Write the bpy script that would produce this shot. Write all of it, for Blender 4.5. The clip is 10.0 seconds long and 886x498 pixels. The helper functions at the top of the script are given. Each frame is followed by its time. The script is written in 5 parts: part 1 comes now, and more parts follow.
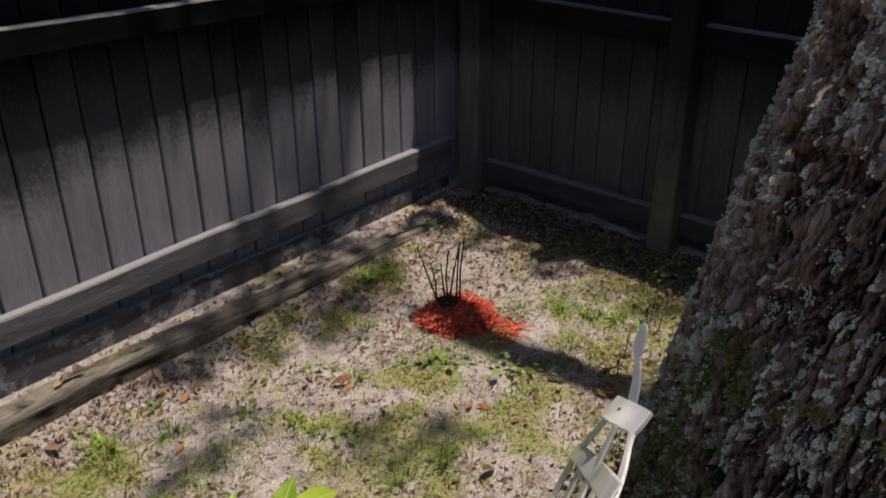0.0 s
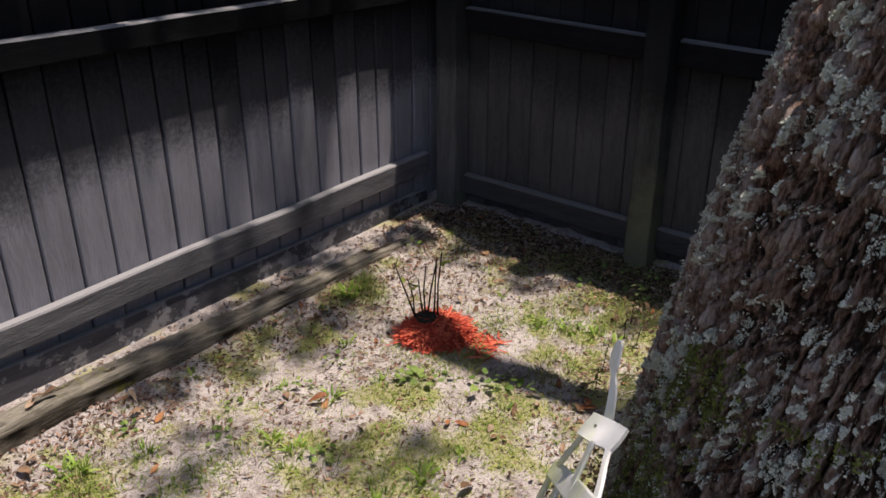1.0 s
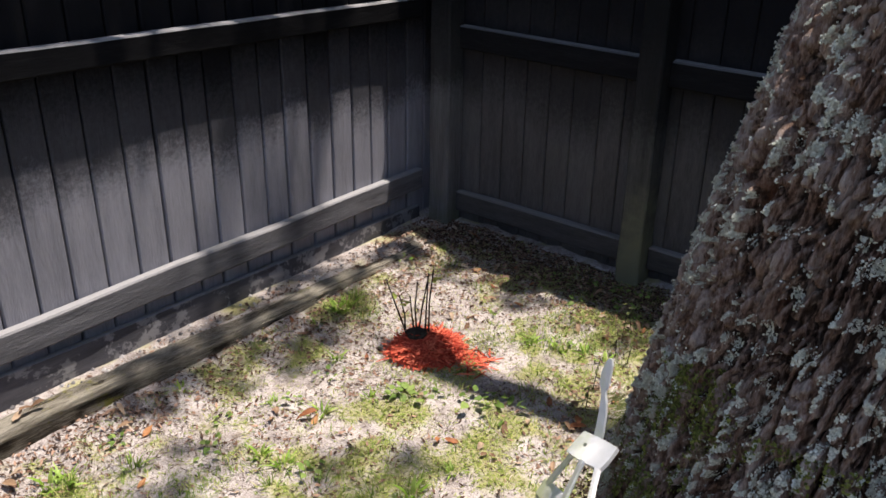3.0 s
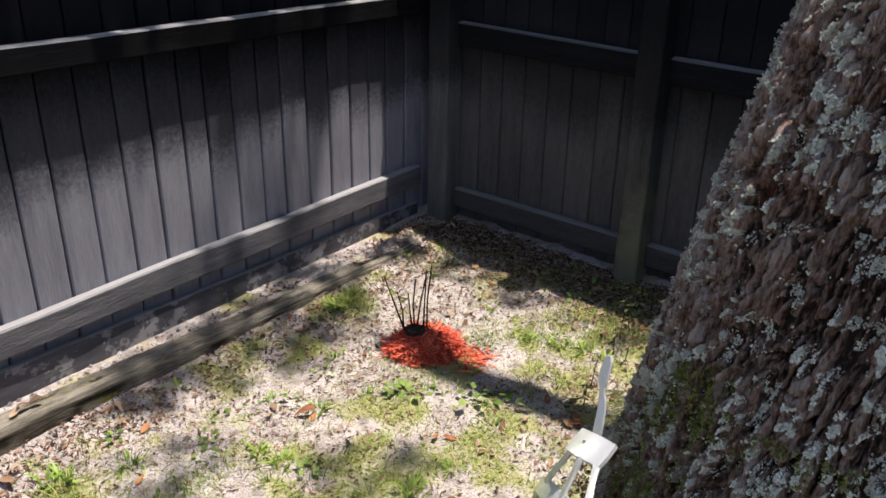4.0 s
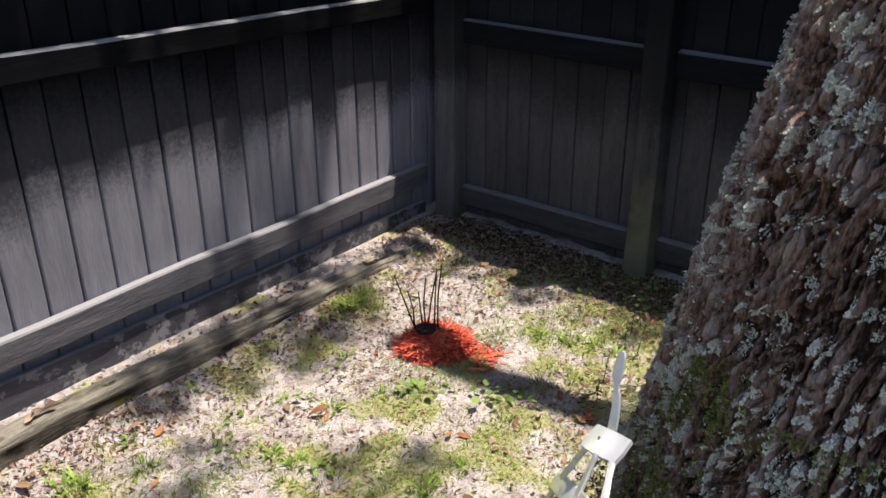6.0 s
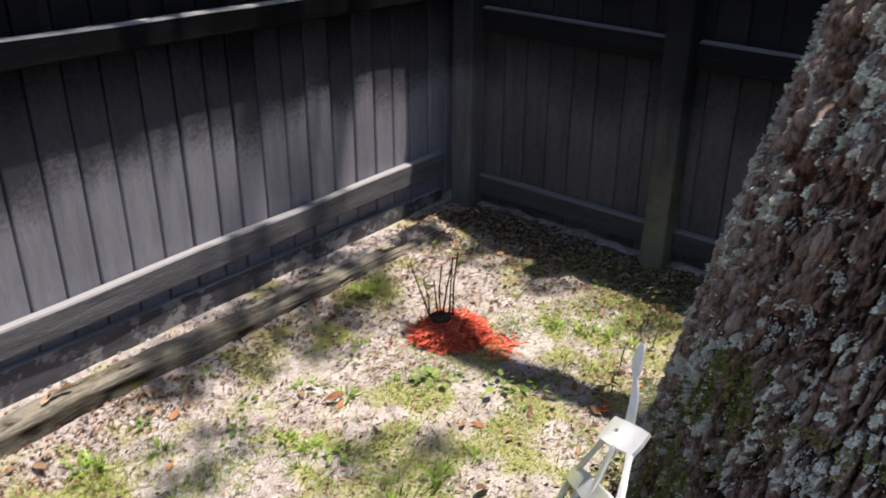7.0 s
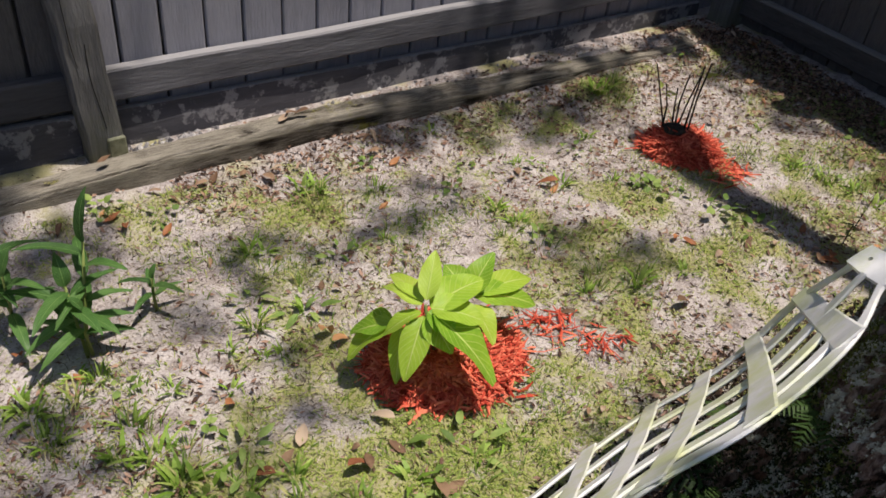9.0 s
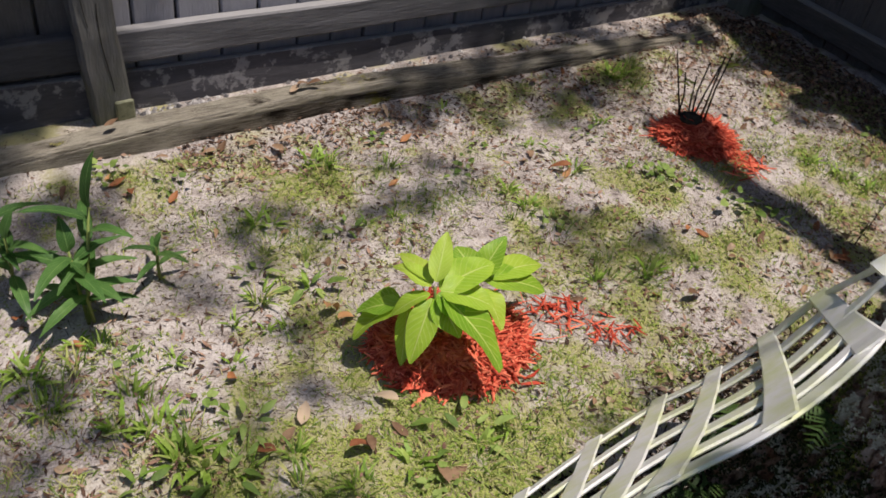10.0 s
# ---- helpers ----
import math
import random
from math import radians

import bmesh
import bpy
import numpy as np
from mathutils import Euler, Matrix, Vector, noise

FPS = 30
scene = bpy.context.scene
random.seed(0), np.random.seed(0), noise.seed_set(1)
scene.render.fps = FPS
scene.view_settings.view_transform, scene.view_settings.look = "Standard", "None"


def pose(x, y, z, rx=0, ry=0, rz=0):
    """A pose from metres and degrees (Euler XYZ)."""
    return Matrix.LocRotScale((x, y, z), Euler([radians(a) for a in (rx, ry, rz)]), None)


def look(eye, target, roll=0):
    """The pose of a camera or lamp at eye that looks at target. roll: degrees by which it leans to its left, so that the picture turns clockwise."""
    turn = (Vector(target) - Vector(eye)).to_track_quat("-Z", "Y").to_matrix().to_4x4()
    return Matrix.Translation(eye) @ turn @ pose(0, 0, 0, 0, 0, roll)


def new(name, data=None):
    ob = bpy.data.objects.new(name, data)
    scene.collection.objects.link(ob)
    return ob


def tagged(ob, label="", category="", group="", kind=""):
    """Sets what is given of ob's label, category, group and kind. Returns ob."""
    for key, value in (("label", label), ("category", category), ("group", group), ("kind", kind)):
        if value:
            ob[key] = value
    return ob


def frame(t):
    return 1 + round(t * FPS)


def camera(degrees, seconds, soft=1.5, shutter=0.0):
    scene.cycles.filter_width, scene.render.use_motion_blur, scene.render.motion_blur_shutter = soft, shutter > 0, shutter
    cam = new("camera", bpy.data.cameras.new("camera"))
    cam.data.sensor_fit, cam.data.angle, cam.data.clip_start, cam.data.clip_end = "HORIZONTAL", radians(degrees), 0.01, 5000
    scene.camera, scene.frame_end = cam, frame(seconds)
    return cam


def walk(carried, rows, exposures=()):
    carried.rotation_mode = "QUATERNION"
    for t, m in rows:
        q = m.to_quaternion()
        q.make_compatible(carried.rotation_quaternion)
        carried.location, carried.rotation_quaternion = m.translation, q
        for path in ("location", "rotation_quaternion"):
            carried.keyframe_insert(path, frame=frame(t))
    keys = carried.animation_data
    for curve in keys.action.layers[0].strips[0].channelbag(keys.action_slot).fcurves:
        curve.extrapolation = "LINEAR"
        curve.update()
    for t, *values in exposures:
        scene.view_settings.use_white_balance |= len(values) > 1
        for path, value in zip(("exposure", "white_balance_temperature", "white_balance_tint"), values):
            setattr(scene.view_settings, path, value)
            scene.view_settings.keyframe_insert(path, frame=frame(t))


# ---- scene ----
cam = camera(53.5, 10.0, soft=1.6, shutter=0.5)
PATH = [
    (0, (-2.787, -2.229, 1.457), (-1.417, -1.087, 0.551), -0.2),
    (0.5, (-2.789, -2.234, 1.463), (-1.383, -1.095, 0.612), -0.7),
    (1, (-2.772, -2.232, 1.46), (-1.365, -1.115, 0.581), -0.0),
    (1.5, (-2.781, -2.23, 1.473), (-1.416, -1.059, 0.597), -0.0),
    (2, (-2.775, -2.245, 1.471), (-1.387, -1.066, 0.644), -0.6),
    (2.5, (-2.773, -2.235, 1.464), (-1.347, -1.109, 0.628), 0.6),
    (4, (-2.772, -2.23, 1.459), (-1.34, -1.123, 0.608), 1.1),
    (4.5, (-2.775, -2.223, 1.465), (-1.338, -1.12, 0.616), 0.6),
    (5, (-2.777, -2.225, 1.464), (-1.352, -1.107, 0.614), 0.1),
    (6.5, (-2.775, -2.22, 1.46), (-1.355, -1.105, 0.6), -0.2),
    (7, (-2.777, -2.209, 1.457), (-1.383, -1.076, 0.577), 0.3),
    (7.3, (-2.797, -2.23, 1.43), (-1.498, -1.038, 0.485), 1.1),
    (7.5, (-2.833, -2.2, 1.413), (-1.622, -0.987, 0.383), 2.3),
    (8, (-2.855, -2.181, 1.362), (-1.782, -0.94, 0.218), 4.3),
    (8.5, (-2.853, -2.167, 1.332), (-1.85, -0.915, 0.138), 6.2),
    (9, (-2.85, -2.163, 1.323), (-1.897, -0.907, 0.093), 6.1),
    (9.5, (-2.84, -2.151, 1.311), (-1.892, -0.918, 0.054), 6.2),
    (10, (-2.855, -2.124, 1.308), (-1.912, -0.901, 0.038), 9.0),
]
walk(cam, [(t, look(eye, target, roll)) for t, eye, target, roll in PATH],
     exposures=[(0, -0.30, 7300, 20), (1, 0.15, 7100, 18), (2, 0.42, 6900, 15), (2.5, 0.55, 6900, 15), (6.5, 0.65, 6900, 15), (7, 0.65, 6900, 15), (7.5, 0.66, 6900, 15), (8, 0.50, 6900, 15), (8.5, 0.28, 6900, 15), (9, 0.02, 6900, 15), (10, -0.08, 6900, 15)])

# ---------------- light ----------------
SUN = Vector((0.19, -0.16, 0.97)).normalized()      # towards the sun
world = bpy.data.worlds.new("sky")
scene.world = world
world.use_nodes = True
wn = world.node_tree
sky = wn.nodes.new("ShaderNodeTexSky")
sky.sky_type, sky.sun_disc = "NISHITA", False
sky.sun_elevation = math.asin(SUN.z)
sky.sun_rotation = math.atan2(SUN.x, SUN.y)
wn.links.new(sky.outputs[0], wn.nodes["Background"].inputs[0])
wn.nodes["Background"].inputs[1].default_value = 0.145
sun_data = bpy.data.lights.new("sun", "SUN")
sun_data.energy, sun_data.angle, sun_data.color = 5.0, radians(0.55), (1.0, 0.96, 0.89)
sun = new("sun", sun_data)
sun.matrix_world = look(SUN * 30, (0, 0, 0))

# ---------------- helpers ----------------
rng = random.Random(7)
nrng = np.random.default_rng(11)


def vnoise(p, seed=0):
    """Smooth value noise in 0..1 at the rows of p (n x 3)."""
    p = np.asarray(p, float)
    i = np.floor(p).astype(np.int64)
    f = p - i
    f = f * f * (3 - 2 * f)
    out = np.zeros(len(p))
    for dx in (0, 1):
        for dy in (0, 1):
            for dz in (0, 1):
                h = (i[:, 0] + dx) * 374761393 + (i[:, 1] + dy) * 668265263 + (i[:, 2] + dz) * 2147483647 + seed * 1274126177
                h = (h ^ (h >> 13)) * 1274126177 & 0xFFFFFFFF
                h = ((h ^ (h >> 16)) & 0xFFFF) / 65535.0
                w = (f[:, 0] if dx else 1 - f[:, 0]) * (f[:, 1] if dy else 1 - f[:, 1]) * (f[:, 2] if dz else 1 - f[:, 2])
                out += h * w
    return out


def fbm(p, seed=0, octaves=4):
    p = np.asarray(p, float)
    total, amp, norm = np.zeros(len(p)), 1.0, 0.0
    for k in range(octaves):
        total += amp * vnoise(p * 2 ** k, seed + k)
        norm += amp
        amp *= 0.5
    return total / norm


def part(name, bm, material, parent, label=""):
    """One mesh object under a thing or a part."""
    me = bm
    if isinstance(bm, bmesh.types.BMesh):
        me = bpy.data.meshes.new(name)
        bm.to_mesh(me)
        bm.free()
    if material and not me.materials:
        me.materials.append(material)
    ob = new(name, me)
    ob.parent = parent
    if label:
        ob["label"] = label
    return ob


def thing(name, label, category, group="", kind="", at=(0, 0, 0), turn=0.0, data=None, material=None):
    if isinstance(data, bmesh.types.BMesh):
        me = bpy.data.meshes.new(name)
        data.to_mesh(me)
        data.free()
        data = me
    if data is not None and material is not None and not data.materials:
        data.materials.append(material)
    ob = new(name, data)
    ob.matrix_basis = Matrix.Translation(at) @ Matrix.Rotation(turn, 4, "Z")
    return tagged(ob, label, category, group, kind)


def pydata(name, verts, faces, smooth=False):
    me = bpy.data.meshes.new(name)
    me.from_pydata([tuple(v) for v in verts], [], [tuple(f) for f in faces])
    me.update()
    if smooth:
        me.polygons.foreach_set("use_smooth", [True] * len(me.polygons))
    return me


def box(x0, x1, y0, y1, z0, z1, bevel=0.004, cuts=0, wobble=0.0, seed=0, axis=0):
    """A bevelled bar; cut along its length and bent a little by wobble."""
    bm = bmesh.new()
    bmesh.ops.create_cube(bm, size=1)
    bmesh.ops.scale(bm, vec=(x1 - x0, y1 - y0, z1 - z0), verts=bm.verts)
    bmesh.ops.translate(bm, vec=((x0 + x1) / 2, (y0 + y1) / 2, (z0 + z1) / 2), verts=bm.verts)
    if bevel:
        bmesh.ops.bevel(bm, geom=bm.edges[:], offset=bevel, segments=1, affect="EDGES")
    if cuts:
        lo, hi = ((x0, x1), (y0, y1), (z0, z1))[axis]
        for k in range(1, cuts + 1):
            co = [0, 0, 0]
            no = [0, 0, 0]
            co[axis], no[axis] = lo + (hi - lo) * k / (cuts + 1), 1
            bmesh.ops.bisect_plane(bm, geom=bm.verts[:] + bm.edges[:] + bm.faces[:], plane_co=co, plane_no=no)
    if wobble:
        for v in bm.verts:
            d = noise.noise_vector(Vector((v.co.x * 2.3 + seed, v.co.y * 9, v.co.z * 9)) if axis == 0 else Vector((v.co.x * 9 + seed, v.co.y * 2.3, v.co.z * 9)))
            v.co += d * wobble
    return bm


# ---------------- materials ----------------
def material(name, stops, scale=6.0, stretch=(1, 1, 1), rough=0.85, bump=0.4, grain=60.0, grain_mix=0.35,
             vary=0.0, island=False, spots=None, spot_scale=8.0, spot_at=0.6, spot_soft=0.022, metal=0.0, translucent=0.0, depth=0.004, stain_shade=None, veins=None, worn=None, cover=None, blotch=None, spec=0.3, algae=None, lit_caps=None, crust=None, saw=False):
    """A two-scale procedural surface. stops: list of (position, rgb) along a noise; spots: a second colour in patches."""
    m = bpy.data.materials.new(name)
    m.use_nodes = True
    nt = m.node_tree
    n, l = nt.nodes, nt.links
    bsdf = n["Principled BSDF"]
    co = n.new("ShaderNodeTexCoord")
    mp = n.new("ShaderNodeMapping")
    mp.inputs["Scale"].default_value = stretch
    l.new(co.outputs["Object"], mp.inputs[0])
    info = n.new("ShaderNodeObjectInfo")
    add = n.new("ShaderNodeVectorMath")
    add.operation = "ADD"
    mul = n.new("ShaderNodeVectorMath")
    mul.operation = "SCALE"
    mul.inputs["Scale"].default_value = 37.0
    comb = n.new("ShaderNodeCombineXYZ")
    for k in range(3):
        l.new(info.outputs["Random"], comb.inputs[k])
    l.new(comb.outputs[0], mul.inputs[0])
    l.new(mp.outputs[0], add.inputs[0])
    l.new(mul.outputs[0], add.inputs[1])
    big = n.new("ShaderNodeTexNoise")
    big.inputs["Scale"].default_value, big.inputs["Detail"].default_value, big.inputs["Roughness"].default_value = scale, 6, 0.6
    l.new(add.outputs[0], big.inputs["Vector"])
    fine = n.new("ShaderNodeTexNoise")
    fine.inputs["Scale"].default_value, fine.inputs["Detail"].default_value, fine.inputs["Roughness"].default_value = grain, 5, 0.7
    l.new(add.outputs[0], fine.inputs["Vector"])
    mix = n.new("ShaderNodeMix")
    mix.inputs[0].default_value = grain_mix
    l.new(big.outputs[0], mix.inputs[2])
    l.new(fine.outputs[0], mix.inputs[3])
    fac = mix.outputs[0]
    if vary:
        src = n.new("ShaderNodeNewGeometry").outputs["Random Per Island"] if island else info.outputs["Random"]
        ma = n.new("ShaderNodeMath")
        ma.operation = "MULTIPLY_ADD"
        ma.inputs[1].default_value, ma.inputs[2].default_value = vary, -vary / 2
        l.new(src, ma.inputs[0])
        ad = n.new("ShaderNodeMath")
        ad.operation = "ADD"
        l.new(fac, ad.inputs[0])
        l.new(ma.outputs[0], ad.inputs[1])
        fac = ad.outputs[0]
    ramp = n.new("ShaderNodeValToRGB")
    while len(ramp.color_ramp.elements) < len(stops):
        ramp.color_ramp.elements.new(0.5)
    for e, (pos, rgb) in zip(ramp.color_ramp.elements, stops):
        e.position, e.color = pos, (*rgb, 1)
    l.new(fac, ramp.inputs[0])
    col = ramp.outputs[0]
    if spots:
        sn = n.new("ShaderNodeTexNoise")
        sn.inputs["Scale"].default_value, sn.inputs["Detail"].default_value, sn.inputs["Roughness"].default_value = spot_scale, 8, 0.68
        l.new(co.outputs["Object"], sn.inputs["Vector"])
        sr = n.new("ShaderNodeMapRange")
        sr.inputs[1].default_value, sr.inputs[2].default_value = spot_at - spot_soft, spot_at + spot_soft
        l.new(sn.outputs[0], sr.inputs[0])
        sm = n.new("ShaderNodeMix")
        sm.data_type = "RGBA"
        sm.inputs[7].default_value = (*spots, 1)
        l.new(sr.outputs[0], sm.inputs[0])
        l.new(col, sm.inputs[6])
        col = sm.outputs[2]
    def blend(col, mask, rgb):
        bm_ = n.new("ShaderNodeMix")
        bm_.data_type = "RGBA"
        bm_.inputs[7].default_value = (*rgb, 1)
        l.new(mask, bm_.inputs[0])
        l.new(col, bm_.inputs[6])
        return bm_.outputs[2]

    def math_node(op, a, b):
        nd = n.new("ShaderNodeMath")
        nd.operation = op
        for k, v in enumerate((a, b)):
            if isinstance(v, (int, float)):
                nd.inputs[k].default_value = v
            else:
                l.new(v, nd.inputs[k])
        return nd.outputs[0]

    def noise_node(scale_, detail=8, rough_=0.7):
        nd = n.new("ShaderNodeTexNoise")
        nd.inputs["Scale"].default_value, nd.inputs["Detail"].default_value, nd.inputs["Roughness"].default_value = scale_, detail, rough_
        l.new(co.outputs["Object"], nd.inputs["Vector"])
        return nd.outputs[0]

    def ranged(v, lo, hi, amount=1.0):
        nd = n.new("ShaderNodeMapRange")
        nd.interpolation_type = "SMOOTHSTEP"
        nd.inputs[1].default_value, nd.inputs[2].default_value, nd.inputs[4].default_value = lo, hi, amount
        l.new(v, nd.inputs[0])
        return nd.outputs[0]

    if worn:         # grey weathered ridge tops; shade in fissures and cracks painted near black
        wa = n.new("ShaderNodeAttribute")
        wa.attribute_name = "weather_shade"
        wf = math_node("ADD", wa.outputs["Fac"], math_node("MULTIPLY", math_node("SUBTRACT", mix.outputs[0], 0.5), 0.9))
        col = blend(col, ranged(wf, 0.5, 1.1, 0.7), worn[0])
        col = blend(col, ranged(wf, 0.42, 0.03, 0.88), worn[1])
    if blotch:       # (rgb, scale, from, to, amount): a soft second tone
        col = blend(col, ranged(noise_node(blotch[1], 6, 0.62), blotch[2], blotch[3], blotch[4]), blotch[0])
    if crust:        # lichen crusts, by the growth stored with the mesh
        ca = n.new("ShaderNodeAttribute")
        ca.attribute_name = "lichen"
        cf = math_node("ADD", ca.outputs["Fac"], math_node("MULTIPLY", math_node("SUBTRACT", noise_node(150, 5, 0.7), 0.5), 1.6))
        col = blend(col, ranged(cf, 0.55, 0.95, 0.85), crust)
    if cover:        # moss and algae that grow on the soil, by the growth stored with the mesh
        at = n.new("ShaderNodeAttribute")
        at.attribute_name = "growth"
        grown = math_node("MULTIPLY", at.outputs["Fac"], math_node("MULTIPLY", noise_node(26, 8, 0.75), 1.9))
        col = blend(col, ranged(grown, 0.19, 0.74, 0.76), cover)
    if stain_shade:        # black mildew and painted shade high on the boards, with a speckled lower edge
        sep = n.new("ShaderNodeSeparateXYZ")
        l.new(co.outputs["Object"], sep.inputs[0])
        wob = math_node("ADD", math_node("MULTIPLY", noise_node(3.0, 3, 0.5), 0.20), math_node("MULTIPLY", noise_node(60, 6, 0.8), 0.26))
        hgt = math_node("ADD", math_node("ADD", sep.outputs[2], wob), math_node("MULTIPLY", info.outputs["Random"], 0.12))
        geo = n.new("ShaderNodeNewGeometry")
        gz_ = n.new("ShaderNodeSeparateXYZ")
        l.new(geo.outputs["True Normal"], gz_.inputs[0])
        off_tops = ranged(gz_.outputs[2], 0.8, 0.5)
        grown_ = math_node("ADD", ranged(hgt, stain_shade[0], stain_shade[1], 0.78), ranged(hgt, stain_shade[1], stain_shade[1] + 0.28, 0.21))
        col = blend(col, math_node("MULTIPLY", grown_, off_tops), stain_shade[2])
    if algae:        # (rgb, height, reach, amount): green growth low on the wood
        sa = n.new("ShaderNodeSeparateXYZ")
        l.new(co.outputs["Object"], sa.inputs[0])
        low = math_node("ADD", sa.outputs[2], math_node("MULTIPLY", math_node("SUBTRACT", noise_node(9, 6, 0.65), 0.5), 0.7))
        col = blend(col, ranged(low, algae[1] + algae[2], algae[1], algae[3]), algae[0])
    if lit_caps:       # bare pale wood on the upward faces, with sun glint put into the colour
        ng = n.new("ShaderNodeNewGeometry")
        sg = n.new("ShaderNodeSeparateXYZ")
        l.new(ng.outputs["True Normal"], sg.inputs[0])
        col = blend(col, ranged(sg.outputs[2], 0.5, 0.85), lit_caps)
    if veins:
        uv = n.new("ShaderNodeUVMap")
        sp = n.new("ShaderNodeSeparateXYZ")
        l.new(uv.outputs[0], sp.inputs[0])
        across = math_node("ABSOLUTE", math_node("SUBTRACT", sp.outputs[1], 0.5), 0)
        mid = ranged(across, 0.035, 0.012)
        saw = math_node("SINE", math_node("MULTIPLY", math_node("SUBTRACT", sp.outputs[0], math_node("MULTIPLY", across, 0.55)), 62.0), 0)
        side_v = ranged(saw, 0.80, 1.0, 0.45)
        col = blend(col, math_node("MAXIMUM", mid, side_v), veins)
        vein_height = math_node("SUBTRACT", 1.0, math_node("MAXIMUM", mid, side_v))
    l.new(col, bsdf.inputs["Base Color"])
    bsdf.inputs["Roughness"].default_value = rough
    bsdf.inputs["Metallic"].default_value = metal
    bsdf.inputs["Specular IOR Level"].default_value = spec
    height = mix.outputs[0]
    if saw:          # saw marks across the board, over the long grain
        sz = n.new("ShaderNodeSeparateXYZ")
        l.new(co.outputs["Object"], sz.inputs[0])
        lines = math_node("SINE", math_node("ADD", math_node("MULTIPLY", sz.outputs[2], 760.0), math_node("MULTIPLY", noise_node(7, 4, 0.6), 12.0)), 0)
        height = math_node("ADD", height, math_node("MULTIPLY", math_node("MULTIPLY", lines, ranged(noise_node(5, 3, 0.5), 0.50, 0.70)), 0.02))
    if bump:
        b = n.new("ShaderNodeBump")
        b.inputs["Strength"].default_value, b.inputs["Distance"].default_value = bump, depth
        l.new(vein_height if veins else height, b.inputs["Height"])
        l.new(b.outputs[0], bsdf.inputs["Normal"])
    if translucent:
        tr = n.new("ShaderNodeBsdfTranslucent")
        l.new(col, tr.inputs[0])
        ms = n.new("ShaderNodeMixShader")
        ms.inputs[0].default_value = translucent
        l.new(bsdf.outputs[0], ms.inputs[1])
        l.new(tr.outputs[0], ms.inputs[2])
        l.new(ms.outputs[0], n["Material Output"].inputs[0])
    return m


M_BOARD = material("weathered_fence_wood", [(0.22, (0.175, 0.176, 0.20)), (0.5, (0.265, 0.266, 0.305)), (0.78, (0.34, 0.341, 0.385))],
                   scale=5, stretch=(6, 6, 0.7), grain=30, grain_mix=0.45, bump=0.7, rough=0.9, vary=0.16, depth=0.007, stain_shade=(0.745, 0.915, (0.009, 0.009, 0.0105)), spec=0.03, saw=True)
# darker copy of the board wood, with shade put into its colour
M_BOARD_SHADED = material("shaded_weathered_fence_wood", [(0.25, (0.07, 0.067, 0.068)), (0.5, (0.125, 0.119, 0.117)), (0.75, (0.175, 0.167, 0.163))],
                       scale=5, stretch=(7, 7, 0.9), grain=34, grain_mix=0.55, bump=1.0, rough=0.9, vary=0.2, depth=0.010, stain_shade=(0.70, 0.98, (0.014, 0.014, 0.016)), spec=0.03)
M_RAIL = material("weathered_rail_wood", [(0.22, (0.06, 0.06, 0.066)), (0.42, (0.12, 0.12, 0.131)), (0.6, (0.185, 0.184, 0.198)), (0.78, (0.265, 0.263, 0.276))],
                  scale=5, stretch=(0.7, 7, 7), grain=26, grain_mix=0.45, bump=0.9, rough=0.9, vary=0.1, depth=0.008, blotch=((0.15, 0.15, 0.16), 6, 0.5, 0.72, 0.6), lit_caps=(0.30, 0.297, 0.307), spec=0.03)
# rail copy for the bay left of the post, darkened as shade
M_RAIL_SHADED = material("shaded_rail_wood", [(0.22, (0.04, 0.04, 0.043)), (0.5, (0.08, 0.08, 0.085)), (0.75, (0.125, 0.124, 0.13))],
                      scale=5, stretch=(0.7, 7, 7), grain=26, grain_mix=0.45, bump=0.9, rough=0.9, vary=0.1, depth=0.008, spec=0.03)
# high rails: mildew and the unlit front together give this near-black
M_RAIL_HIGH = material("mildew_and_shade_rail_wood", [(0.25, (0.006, 0.006, 0.0065)), (0.5, (0.010, 0.010, 0.011)), (0.75, (0.018, 0.018, 0.019))],
                       scale=5, stretch=(0.7, 7, 7), grain=30, grain_mix=0.6, bump=0.5, rough=0.9, depth=0.005, lit_caps=(0.33, 0.327, 0.34), spec=0.02)
# right fence rails: mildew plus shade, both in the dark colour
M_RAIL_HIGH_Y = material("shaded_mildew_rail_across", [(0.25, (0.008, 0.008, 0.009)), (0.5, (0.014, 0.014, 0.015)), (0.75, (0.024, 0.024, 0.026))],
                        scale=5, stretch=(7, 0.7, 7), grain=30, grain_mix=0.6, bump=0.5, rough=0.9, depth=0.005, lit_caps=(0.20, 0.198, 0.20), spec=0.02)
# low right rails, the fence's shade put into the wood colour
M_RAIL_Y = material("shaded_weathered_rail_across", [(0.22, (0.035, 0.034, 0.034)), (0.5, (0.075, 0.073, 0.072)), (0.75, (0.12, 0.117, 0.114))],
                    scale=4, stretch=(6, 0.8, 6), grain=26, grain_mix=0.5, bump=0.9, rough=0.9, vary=0.1, depth=0.006, lit_caps=(0.22, 0.215, 0.21), spec=0.03)
M_POST = material("weathered_post_wood", [(0.25, (0.065, 0.065, 0.064)), (0.5, (0.145, 0.144, 0.143)), (0.75, (0.23, 0.228, 0.225))],
                  scale=4, stretch=(7, 7, 0.6), grain=24, grain_mix=0.5, bump=1.0, rough=0.92, vary=0.1, spots=(0.10, 0.105, 0.065), spot_scale=5, spot_at=0.64, depth=0.012, stain_shade=(0.82, 1.0, (0.016, 0.016, 0.016)),
                  algae=((0.13, 0.145, 0.065), -0.10, 0.28, 0.5), spec=0.05)
